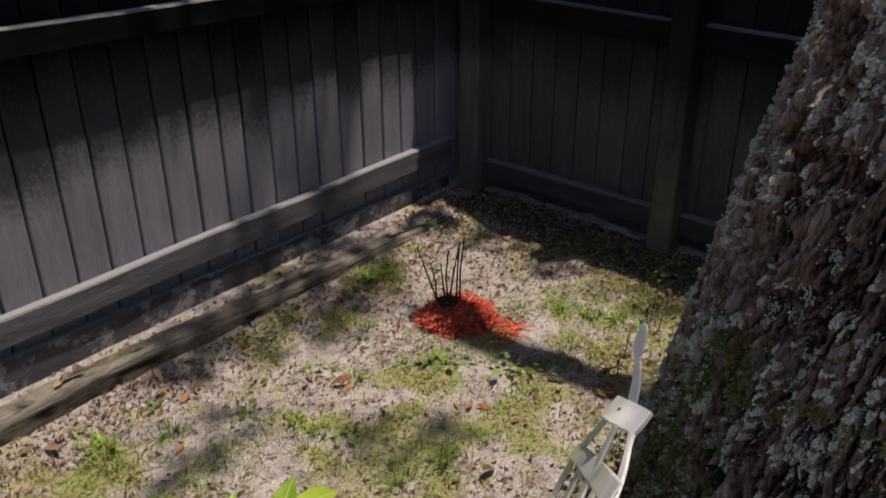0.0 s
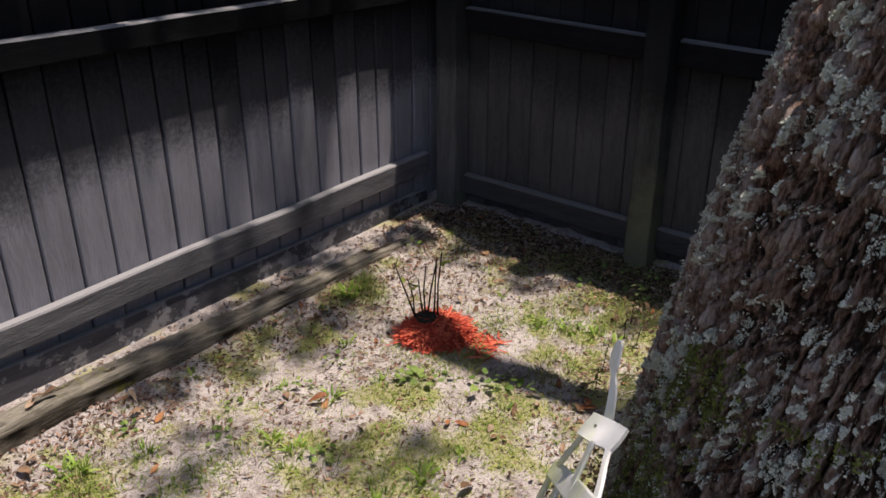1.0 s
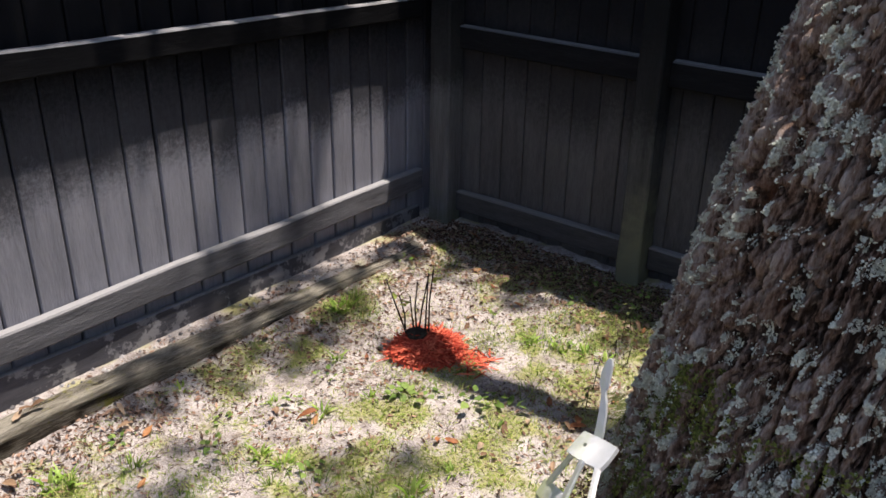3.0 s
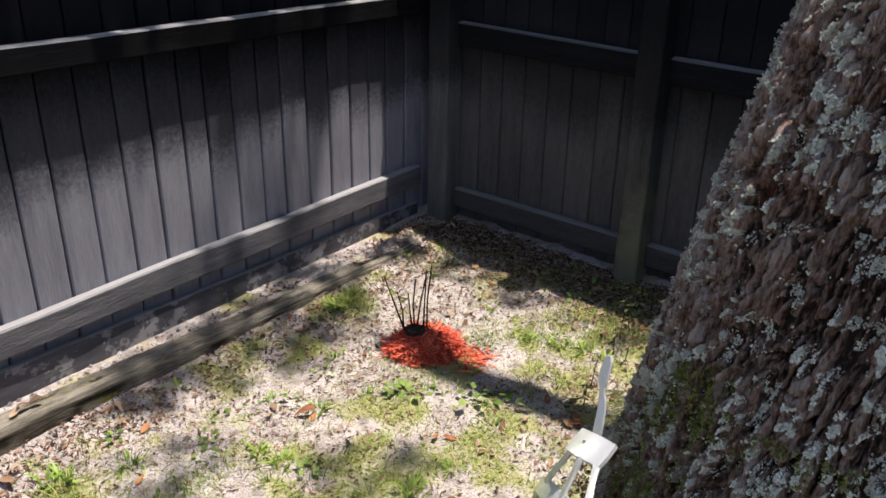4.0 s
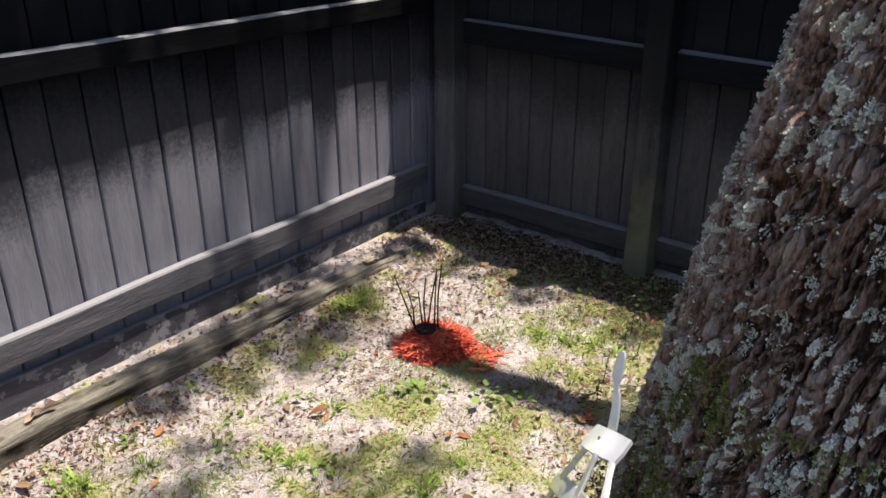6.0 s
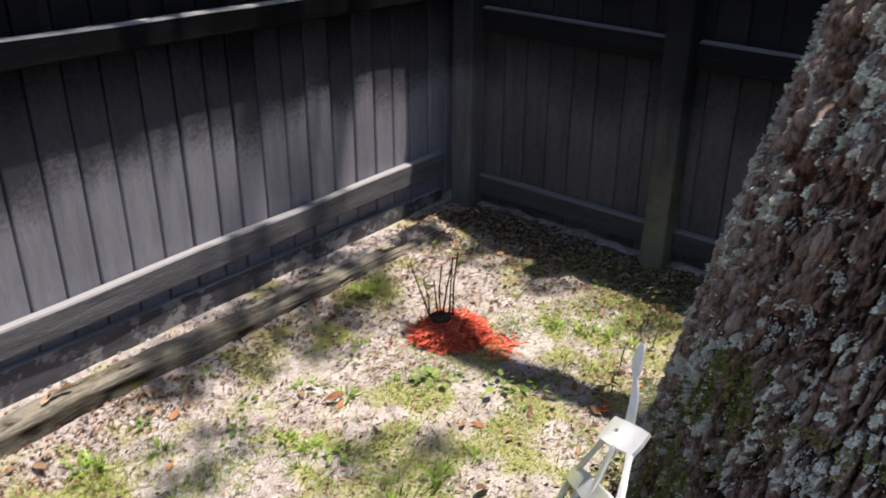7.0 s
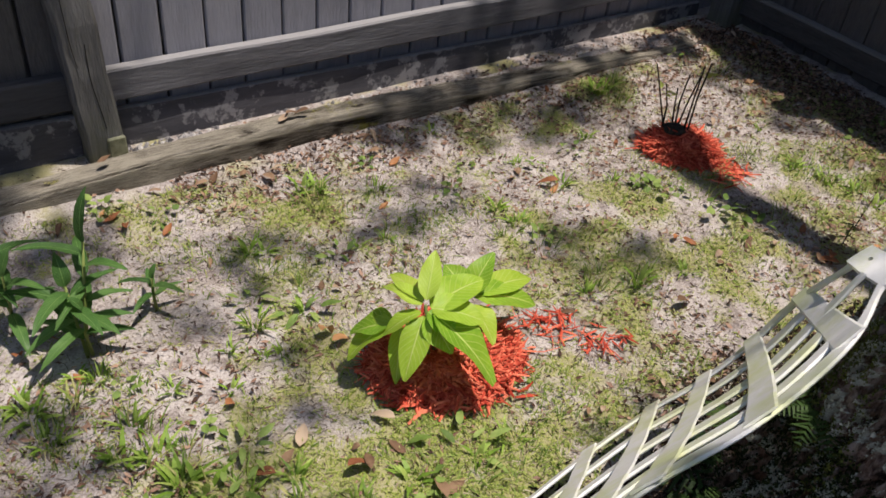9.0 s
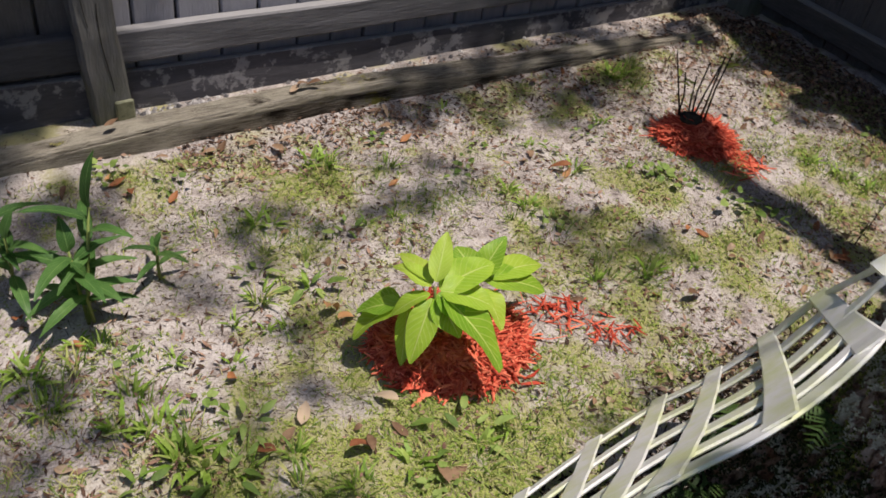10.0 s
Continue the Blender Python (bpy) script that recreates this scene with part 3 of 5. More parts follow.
def oak_tree():
    tree = thing("oak_tree", "large leaning oak trunk with ridged bark covered in pale lichen", "tree")
    zs = np.concatenate([np.arange(-0.12, 1.75, 0.0036), np.arange(1.75, 7.0, 0.12)])
    th = np.concatenate([np.linspace(1.0, 4.3, 780, endpoint=False), np.linspace(4.3, 1.0 + 2 * np.pi, 150, endpoint=False)])
    nth = len(th)
    TH, Z = np.meshgrid(th, zs)
    co, weather_shade, lich = bark_surface(TH.ravel(), Z.ravel())
    ids = np.arange(len(zs) * nth).reshape(len(zs), nth)
    nxt = np.roll(ids, -1, axis=1)
    q = np.stack([ids[:-1].ravel(), nxt[:-1].ravel(), nxt[1:].ravel(), ids[1:].ravel()], 1)
    me = pydata("trunk", co, q.tolist(), True)
    me.attributes.new("weather_shade", "FLOAT", "POINT").data.foreach_set("value", weather_shade.astype(np.float32))
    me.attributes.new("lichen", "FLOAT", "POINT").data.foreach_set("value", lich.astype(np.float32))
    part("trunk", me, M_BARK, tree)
    return tree


oak = oak_tree()


def tube(pts, radii, sides=8):
    """A tapered tube through points."""
    verts, faces = [], []
    pts = [Vector(p) for p in pts]
    for k, p in enumerate(pts):
        d = (pts[min(k + 1, len(pts) - 1)] - pts[max(k - 1, 0)]).normalized()
        a = d.orthogonal().normalized()
        if k and a.dot(prev) < 0.99:
            a = (prev - d * prev.dot(d)).normalized()
        prev = a
        b = d.cross(a)
        for j in range(sides):
            ang = 2 * math.pi * j / sides
            verts.append(p + (a * math.cos(ang) + b * math.sin(ang)) * radii[k])
    for k in range(len(pts) - 1):
        for j in range(sides):
            j2 = (j + 1) % sides
            faces.append((k * sides + j, k * sides + j2, (k + 1) * sides + j2, (k + 1) * sides + j))
    faces.append(tuple(range(sides))[::-1])
    faces.append(tuple(range((len(pts) - 1) * sides, len(pts) * sides)))
    return verts, faces


def above(x, y, h, z=0.0):
    """The place at height h on the sun's ray through (x, y, z)."""
    k = (h - z) / SUN.z
    return Vector((x + SUN.x * k, y + SUN.y * k, h))


def limb(points, r0, r1):
    n = len(points)
    v, f = tube(points, [r0 + (r1 - r0) * k / (n - 1) for k in range(n)], 10)
    return part("limb", pydata("limb", v, f, True), M_BARK, oak)


# unseen low limb over the yard, placed to throw a strip of shadow
limb([Vector((-0.95, -2.7, 3.1)), above(-0.95, -1.75, 3.3), above(-0.94, -1.32, 3.4), above(-0.975, -1.02, 3.45), above(-0.985, -0.86, 3.48), above(-0.975, -0.72, 3.5), above(-0.96, -0.60, 3.52)], 0.075, 0.05)


# clumps of foliage: shaded spot x, y, z, reach, number of leaves, height of the clump
CLUMPS_NEAR = [
    (-2.409, -0.718, 0, 0.15, 12, 7.0), (-2.194, -0.657, 0, 0.14, 15, 7.1), (-1.974, -0.679, 0, 0.12, 12, 7.2), (-1.788, -0.619, 0, 0.13, 20, 7.2), (-1.328, -0.325, 0, 0.18, 44, 7.3), (-1.144, -0.458, 0, 0.15, 32, 7.0), (-0.971, -0.295, 0, 0.14, 46, 6.4), (-1.62, -0.26, 0.03, 0.14, 60, 7.4),
    (-1.17, -0.13, 0.04, 0.15, 44, 6.9), (-1.45, -0.22, 0.05, 0.12, 28, 7.2), (-1.512, -1.007, 0, 0.13, 18, 7.2), (-1.431, -0.987, 0, 0.10, 10, 7.5), (-2.286, -1.064, 0, 0.13, 14, 7.1), (-2.634, -0.433, 0, 0.15, 46, 7.2),
]
CLUMPS_MIDDLE = [
    (-2.859, -1.003, 0, 0.18, 38, 7.3), (-0.491, -0.234, 0.05, 0.09, 44, 4.8), (-0.76, -0.14, 0.05, 0.15, 40, 6.4), (-0.88, 0.0, 0.35, 0.27, 80, 6.6), (-2.86, 0.0, 0.2, 0.25, 420, 6.7), (-2.501, -1.309, 0, 0.16, 30, 7.4), (-3.012, -0.342, 0.1, 0.35, 300, 6.6), (-3.29, 0.011, 0.4, 0.45, 700, 6.8),
    (-2.297, -0.006, 0.3, 0.16, 10, 6.5), (-1.64, -1.68, 0.54, 0.16, 34, 7.0), (-2.70, -0.02, 0.32, 0.19, 200, 6.7), (-0.42, -0.50, 0, 0.12, 16, 7.0), (-0.40, -0.85, 0, 0.13, 18, 7.2), (-0.43, -1.15, 0, 0.12, 16, 7.0),
]
CLUMPS = CLUMPS_NEAR + CLUMPS_MIDDLE


def leaf_quad(verts, faces, c, m, s):
    k = len(verts)
    for px, py, pz in ((-1, 0, 0), (-0.2, -0.42, 0.05), (1, 0, -0.08), (-0.2, 0.42, 0.05)):
        verts.append(c + m @ Vector((px * s, py * s, pz * s)))
    faces += [(k, k + 1, k + 2), (k, k + 2, k + 3)]


def crown():
    r = random.Random(5)
    verts, faces = [], []
    for x, y, z, reach, count, h in CLUMPS:
        for _ in range(count):
            c = above(x, y, h, z)
            a, rad = r.random() * 6.283, reach * math.sqrt(r.random())
            c = c + Vector((math.cos(a) * rad, math.sin(a) * rad, (r.random() - 0.5) * 0.6))
            m = Euler((r.uniform(-0.7, 0.7), r.uniform(-0.7, 0.7), r.random() * 6.28)).to_matrix()
            leaf_quad(verts, faces, c, m, 0.05 * r.uniform(0.7, 1.3))
    # wide dense crown, unseen, added to block sky round the yard's sunlit gap
    g = np.random.default_rng(5)
    n = 110000
    a, rad = g.uniform(0, 6.283, n), 7.0 * np.sqrt(g.random(n))
    h = np.where(rad < 5.2, 3.2, 1.9) + 4.6 * g.random(n)
    x, y = -1.6 + np.cos(a) * rad, -1.6 + np.sin(a) * rad
    px, py = x - SUN.x * h / SUN.z, y - SUN.y * h / SUN.z
    edge = 0.10 * (fbm(np.stack([px * 5, py * 5, h * 0], 1), 5, 3) - 0.5) + g.normal(0, 0.035, n)
    open_yard = (px > -3.15 + edge) & (px < -0.22 + 0.8 * edge) & (py > -1.735 + 0.3 * edge) & (py < 0.13)
    # cut away where sky or sunlit ground should brighten trunk and fence
    keep = ~(((y > 0.7) & (x < 1.5)) | (x < -1.9) | open_yard | ((px > -6.2) & (px < -3.0) & (py > -4.8) & (py < -0.35)))
    C = np.stack([x, y, h], 1)[keep]
    n = len(C)
    d = g.normal(0, 1, (n, 3)) * np.array([1, 1, 0.45])
    d /= np.linalg.norm(d, axis=1)[:, None]
    w = np.cross(d, g.normal(0, 0.5, (n, 3)) + np.array([0, 0, 1.0]))
    w /= np.linalg.norm(w, axis=1)[:, None]
    sz = g.uniform(0.05, 0.095, (n, 1))
    V = np.stack([C - d * sz, C - d * sz * 0.2 - w * sz * 0.42, C + d * sz, C - d * sz * 0.2 + w * sz * 0.42], 1).reshape(-1, 3)
    k = len(verts) + (np.arange(n) * 4)[:, None]
    verts += V.tolist()
    faces += np.concatenate([k + np.array([0, 1, 2]), k + np.array([0, 2, 3])]).tolist()
    return part("crown", pydata("crown", verts, faces), M_CROWN, oak, "high green foliage that throws dappled shade")


crown()
limb([Vector((-1.17, -2.55, 3.2)), Vector((-1.6, -3.2, 4.3)), Vector((-2.2, -3.7, 5.2)), Vector((-3.0, -4.0, 6.0))], 0.16, 0.05)
limb([Vector((-0.95, -2.85, 4.4)), Vector((-0.2, -2.9, 5.4)), Vector((0.9, -2.6, 6.2)), Vector((2.0, -2.2, 6.8))], 0.14, 0.04)


def flakes(name, count, mat, lobe, zlo, zhi, seed, label, weight, tlo=0.0, thi=6.283, lift=0.002):
    """Small ruffled lobes on the bark, raised at one side, where weight(angle, height) lets them grow."""
    r = np.random.default_rng(seed)
    th, z = r.uniform(tlo, thi, count * 6), r.uniform(zlo, zhi, count * 6)
    keep = r.random(count * 6) < weight(th, z)
    th, z = th[keep][:count], z[keep][:count]
    n = len(th)
    c = bark_surface(th, z)[0]
    out = np.stack([np.cos(th), np.sin(th), np.full(n, 0.12)], 1)
    ang = r.uniform(0, 6.283, n)[:, None]
    tang = np.stack([-np.sin(th), np.cos(th), np.zeros(n)], 1) * np.cos(ang) + np.array([0, 0, 1.0]) * np.sin(ang)
    nrm = out - tang * r.uniform(0.1, 0.6, (n, 1)) + r.uniform(-0.4, 0.4, (n, 3))
    nrm /= np.linalg.norm(nrm, axis=1)[:, None]
    a = tang - nrm * np.sum(tang * nrm, 1)[:, None]
    a /= np.linalg.norm(a, axis=1)[:, None]
    b = np.cross(nrm, a)
    ln = lobe * r.uniform(0.6, 1.5, (n, 1))
    w = ln * r.uniform(0.4, 0.75, (n, 1))
    o = c + out * (lift * r.uniform(0.3, 1.3, (n, 1)))

    def lifted(lo, hi):
        return nrm * ln * r.uniform(lo, hi, (n, 1))
    V = np.stack([o - a * ln * 0.6, o - b * w + lifted(-0.1, 0.35), o + a * ln * 0.8 - b * w * 0.6 + lifted(0, 0.5), o + a * ln * 0.8 + b * w * 0.6 + lifted(0, 0.5), o + b * w + lifted(-0.1, 0.35)], 1)
    k = (np.arange(n) * 5)[:, None]
    F = np.concatenate([k + np.array([0, 1, 2]), k + np.array([0, 2, 3]), k + np.array([0, 3, 4])])
    ob = part(name, pydata(name, V.reshape(-1, 3).tolist(), F.tolist()), mat, oak, label)
    return tagged(ob, kind="stuff")


def patchy(scale, cut_, seed):
    """A growth that comes in ragged patches."""
    def weight(th, z):
        p = np.stack([np.cos(th) * 0.40, np.sin(th) * 0.40, z], 1)
        return np.clip((0.6 * fbm(p * scale, seed, 3) + 0.4 * vnoise(p * scale * 4, seed + 9) - cut_) * 9, 0, 1)
    return weight


M_MOSS = material("green_bark_moss", [(0.3, (0.06, 0.068, 0.014)), (0.5, (0.14, 0.155, 0.032)), (0.7, (0.22, 0.235, 0.06))], scale=40, grain=160, bump=0.4, rough=1.0, vary=0.5, island=True)
flakes("lichen", 180000, M_LICHEN, 0.0020, 0.02, 1.7, 3, "pale grey-green foliose lichen in ruffled patches", lambda th, z: lichen_mask(th, z) ** 1.5, tlo=1.1, thi=4.3, lift=0.0012)
flakes("lichen", 2500, M_LICHEN, 0.0022, 0.05, 1.7, 13, "pale crumbs of lichen on the bark ridges", patchy(9.0, 0.40, 13), tlo=1.1, thi=4.3)
# near-black moss, added to make the trunk's foot as dark as its shade
M_MOSS_SHADE = material("shade_black_moss", [(0.3, (0.010, 0.013, 0.005)), (0.5, (0.022, 0.030, 0.010)), (0.7, (0.045, 0.055, 0.018))], scale=40, grain=160, bump=0.4, rough=1.0, vary=0.5, island=True, spec=0.05)
flakes("moss", 9000, M_MOSS, 0.0032, 0.1, 0.75, 5, "dark green moss at the foot of the trunk", patchy(5.0, 0.52, 5), tlo=1.2, thi=3.2)
flakes("moss", 16000, M_MOSS, 0.0028, 0.24, 0.78, 25, "dense green moss on one side of the trunk", patchy(5.0, 0.40, 25), tlo=2.26, thi=2.64)
flakes("moss", 26000, M_MOSS_SHADE, 0.0036, -0.02, 0.31, 35, "blackish moss low on the trunk, standing in for its shade", patchy(5.0, 0.30, 35), tlo=1.7, thi=3.0)

# ---------------- fan trellis ----------------
def spline(pts, n):
    """Points along a smooth curve through pts."""
    P = [Vector(p) for p in pts]
    P = [P[0] * 2 - P[1]] + P + [P[-1] * 2 - P[-2]]
    out = []
    segs = len(P) - 3
    for i in range(n + 1):
        t = i / n * segs
        k = min(int(t), segs - 1)
        u = t - k
        a, b, c, d = P[k:k + 4]
        out.append(0.5 * (2 * b + (c - a) * u + (2 * a - 5 * b + 4 * c - d) * u * u + (3 * b - a - 3 * c + d) * u ** 3))
    return out


def ribbon(centres, sides, normals, widths, thick=0.0035):
    """A flat bar along centres, as wide as widths across sides."""
    bm = bmesh.new()
    rows = []
    for c, sd, nm, w in zip(centres, sides, normals, widths):
        rows.append([bm.verts.new(c + sd * (w / 2) * a + nm * thick * b) for a, b in ((-1, 0), (-0.85, 1), (0.85, 1), (1, 0), (0.85, -0.6), (-0.85, -0.6))])
    for p, q in zip(rows, rows[1:]):
        for j in range(6):
            bm.faces.new((p[j], p[(j + 1) % 6], q[(j + 1) % 6], q[j]))
    bm.faces.new(rows[0][::-1])
    bm.faces.new(rows[-1])
    bmesh.ops.recalc_face_normals(bm, faces=bm.faces)
    return bm


def fan_trellis():
    t = thing("fan_trellis", "chalky white plastic fan trellis leaning beside the oak trunk", "trellis")
    lo = spline([(-1.688, -1.674, 0.524), (-1.658, -1.602, 0.379), (-1.689, -1.567, 0.257), (-1.741, -1.532, 0.156), (-1.828, -1.501, 0.088), (-1.99, -1.509, 0.062), (-2.167, -1.533, 0.048), (-2.344, -1.557, 0.034)], 56)
    hi = spline([(-1.722, -1.739, 0.547), (-1.876, -1.793, 0.552), (-2.064, -1.813, 0.525), (-2.21, -1.79, 0.466), (-2.328, -1.794, 0.441), (-2.438, -1.802, 0.42), (-2.548, -1.81, 0.399), (-2.658, -1.818, 0.378)], 56)
    n = len(lo)
    side = [(h - l).normalized() for l, h in zip(lo, hi)]
    mid = [(l + h) / 2 for l, h in zip(lo, hi)]
    axis = [(mid[min(k + 1, n - 1)] - mid[max(k - 1, 0)]).normalized() for k in range(n)]
    nrm = [s.cross(a).normalized() for s, a in zip(side, axis)]
    nrm = [v if v.z > 0 else -v for v in nrm]
    fr = [0.0, 0.21, 0.42, 0.62, 0.82, 1.0]
    for j, f in enumerate(fr):
        cen, wid = [], []
        first = 0 if j in (0, 2, 5) else 7
        for k in range(first, n):
            span = (hi[k] - lo[k]).length
            cen.append(lo[k].lerp(hi[k], f) - nrm[k] * 0.012 * math.sin(math.pi * f) * min(1, k / 14))
            wid.append(max(0.014, min(0.046, span * 0.098)) * (0.80 if j == 4 else 1.1 if j == 5 else 1.0))
        part("slat", ribbon(cen, side[first:], nrm[first:], wid), M_TRELLIS, t)
    # wide straps woven across the slats
    for k in range(1, 7):
        a = lo[8 * k - 1]
        b = hi[min(8 * k, n - 1)]
        nk, ak = nrm[8 * k], axis[8 * k]
        cen = [a.lerp(b, -0.03 + 1.07 * i / 18) for i in range(19)]
        for i, c in enumerate(cen):
            c += nk * (0.006 + 0.0007 * math.sin(i * 1.75 + k * 3.1)) - nk * 0.012 * math.sin(math.pi * max(0, min(1, i / 18)))
        dirn = (b - a).normalized()
        sd = (ak - dirn * ak.dot(dirn)).normalized()
        part("strap", ribbon(cen, [sd] * 19, [nk] * 19, [0.036 + 0.017 * i / 18 for i in range(19)], 0.0022), M_TRELLIS, t, "wide ridged cross strap with a green tinge")
    # end plate with its hole
    o = Vector((-1.682, -1.706, 0.543))
    x = Vector((-0.023, -0.071, 0.016)).normalized()
    y = Vector((-0.04, -0.004, -0.018))
    y = (y - x * y.dot(x)).normalized()
    nz = x.cross(y)
    nz = nz if nz.z > 0 else -nz
    bm = bmesh.new()
    ring = [(-0.041, 0.023), (-0.042, 0.0), (-0.040, -0.024), (-0.012, -0.025), (0.012, -0.025), (0.041, -0.023), (0.043, 0.003), (0.041, 0.025), (0.012, 0.026), (-0.012, 0.026)]
    hole = [(-0.018 + 0.0042 * math.cos(6.283 * i / 10 + 2.6), -0.002 + 0.0042 * math.sin(6.283 * i / 10 + 2.6)) for i in range(10)]
    layers = []
    for d in (0.004, -0.004):
        layers.append(([bm.verts.new(o + x * u + y * v + nz * d) for u, v in ring], [bm.verts.new(o + x * u + y * v + nz * d) for u, v in hole]))
    for outer, inner in layers:
        es = []
        for loop in (outer, inner):
            for i in range(len(loop)):
                es.append(bm.edges.get((loop[i], loop[(i + 1) % len(loop)])) or bm.edges.new((loop[i], loop[(i + 1) % len(loop)])))
        bmesh.ops.triangle_fill(bm, edges=es, use_beauty=True)
    for s_ in (0, 1):
        A, B = layers[0][s_], layers[1][s_]
        for i in range(len(A)):
            j = (i + 1) % len(A)
            bm.faces.new((A[i], A[j], B[j], B[i]))
    bmesh.ops.recalc_face_normals(bm, faces=bm.faces)
    part("end_plate", bm, M_TRELLIS, t, "white end plate with a small hole")
    # ground spike that points away past the trunk
    tip = Vector((-1.598, -1.680, 0.672))
    base = Vector((-1.645, -1.694, 0.545))
    d = (tip - base)
    prof = [(0.0, 0.022, 0.004), (0.15, 0.021, 0.005), (0.3, 0.019, 0.005), (0.45, 0.016, 0.003), (0.54, 0.011, 0.0), (0.60, 0.014, -0.002), (0.66, 0.023, -0.003), (0.80, 0.024, -0.002), (0.93, 0.019, 0.001), (1.0, 0.008, 0.003)]
    sd = x
    out = x.cross(d).normalized()
    part("spike", ribbon([base + d * u + sd * off for u, _, off in prof], [sd] * len(prof), [out] * len(prof), [w for _, w, _ in prof], 0.003), M_TRELLIS, t, "bent flat white spike with a notched point")
    return t


fan_trellis()

# ---------------- mulch beds ----------------
def mulch_bed(cx, cy, rx, ry, turn, height, count, label, seed, tail=None, mound=True, size=1.0, slim=1.0):
    """A low heap of shredded red bark with loose shreds all over it."""
    bed = thing("mulch_bed", label, "mulch", group="mulch beds")
    r = random.Random(seed)
    ct, st = math.cos(turn), math.sin(turn)

    def top(u, v):
        d = math.sqrt(u * u + v * v)
        return height * max(0.0, 1 - d * d) ** 0.8 * (0.85 + 0.3 * noise.noise(Vector((u * 3, v * 3, seed))))

    def place(u, v):
        x, y = cx + u * rx * ct - v * ry * st, cy + u * rx * st + v * ry * ct
        return x, y
    n, m = 36, 14
    verts, faces = [], []
    for i in range(m + 1):
        for j in range(n):
            a = 6.283 * j / n
            d = i / m * (1 + 0.16 * noise.noise(Vector((math.cos(a) * 2, math.sin(a) * 2, seed))))
            u, v = d * math.cos(a), d * math.sin(a)
            x, y = place(u, v)
            verts.append((x, y, gh(x, y) + top(u, v) - (0.01 if i == m else 0)))
    for i in range(m):
        for j in range(n):
            j2 = (j + 1) % n
            faces.append((i * n + j, i * n + j2, (i + 1) * n + j2, (i + 1) * n + j))
    if mound:
        part("mound", pydata("mound", verts, faces, True), M_MULCH_DARK, bed)
    sv, sf = [], []
    for k in range(count):
        a, d = r.random() * 6.283, math.sqrt(r.random()) * 1.04
        if r.random() < 0.06:
            d *= r.uniform(1.0, 1.35)
        u, v = d * math.cos(a), d * math.sin(a)
        if tail and r.random() < 0.07:
            q = r.random()
            x, y = cx + tail[0] * q + r.gauss(0, 0.03), cy + tail[1] * q + r.gauss(0, 0.03)
            z = gh(x, y) + 0.004
        else:
            x, y = place(u, v)
            z = gh(x, y) + top(u, v) + 0.003 + 0.008 * r.random()
        ln, w = size * r.uniform(0.018, 0.066), size * slim * r.uniform(0.0014, 0.0052)
        mat = Euler((r.gauss(0, 0.25), r.gauss(0, 0.28), r.random() * 6.283)).to_matrix()
        bend = r.uniform(-0.15, 0.15) * ln
        b = len(sv)
        o = Vector((x, y, z))
        for px, w2 in ((-0.5, 0.5), (0.0, 1.0), (0.5, 0.35)):
            for sy, sz in ((-1, 0), (0, 1), (1, 0)):
                sv.append(o + mat @ Vector((px * ln, sy * w * w2 + (bend if px == 0 else 0), sz * w * 0.6)))
        for q in (0, 3):
            sf += [(b + q, b + q + 1, b + q + 4, b + q + 3), (b + q + 1, b + q + 2, b + q + 5, b + q + 4), (b + q + 2, b + q, b + q + 3, b + q + 5)]
    tagged(part("shredded_bark", pydata("shredded_bark", sv, sf), M_MULCH, bed, "loose bright red bark shreds"), kind="stuff")
    return bed


M_MULCH_DARK = material("deep_red_mulch", [(0.3, (0.12, 0.015, 0.01)), (0.5, (0.30, 0.045, 0.028)), (0.7, (0.45, 0.08, 0.05))], scale=60, grain=200, bump=1.0, rough=0.95, depth=0.01)
mulch_bed(-0.936, -0.748, 0.102, 0.080, -1.0, 0.06, 1700, "heap of red shredded mulch round cut stems, with a thin trail", 2, tail=(0.045, -0.19), size=1.6, slim=0.6)
mulch_bed(-2.034, -1.138, 0.158, 0.122, -0.35, 0.075, 2600, "heap of bright red shredded mulch under a leafy plant", 4, size=1.25, slim=0.85)
mulch_bed(-1.74, -1.201, 0.15, 0.045, -0.85, 0.0, 75, "thin scatter of red mulch shreds on bare sand", 6, mound=False, size=1.2, slim=0.6)

# ---------------- leaves and plants ----------------
def blade(length, width, fold=0.25, droop=0.3, n=8, seed=0, twist=0.0, tipw=0.0, shape=1.0):
    """A pointed leaf along +x, its face up, with a midrib fold and a droop; as vertices and faces."""
    r = random.Random(seed)
    verts, faces = [], []
    for i in range(n + 1):
        t = i / n
        w = width / 2 * (math.sin(math.pi * min(1, t ** (0.75 * shape) * 0.97 + 0.015)) ** 0.8) + tipw * t
        ang = droop * t
        x = length * math.sin(ang) / droop if abs(droop) > 0.01 else length * t
        z = -length * (1 - math.cos(ang)) / droop if abs(droop) > 0.01 else 0
        for sgn in (-1, -0.55, 0, 0.55, 1):
            wave = 0.06 * width * math.sin(t * 9 + seed * 2 + sgn) * abs(sgn)
            y = w * sgn
            verts.append(Vector((x, y * math.cos(twist * t), z + abs(y) * fold + wave + y * math.sin(twist * t))))
    for i in range(n):
        for j in range(4):
            faces.append((i * 5 + j, i * 5 + j + 1, (i + 1) * 5 + j + 1, (i + 1) * 5 + j))
    return verts, faces


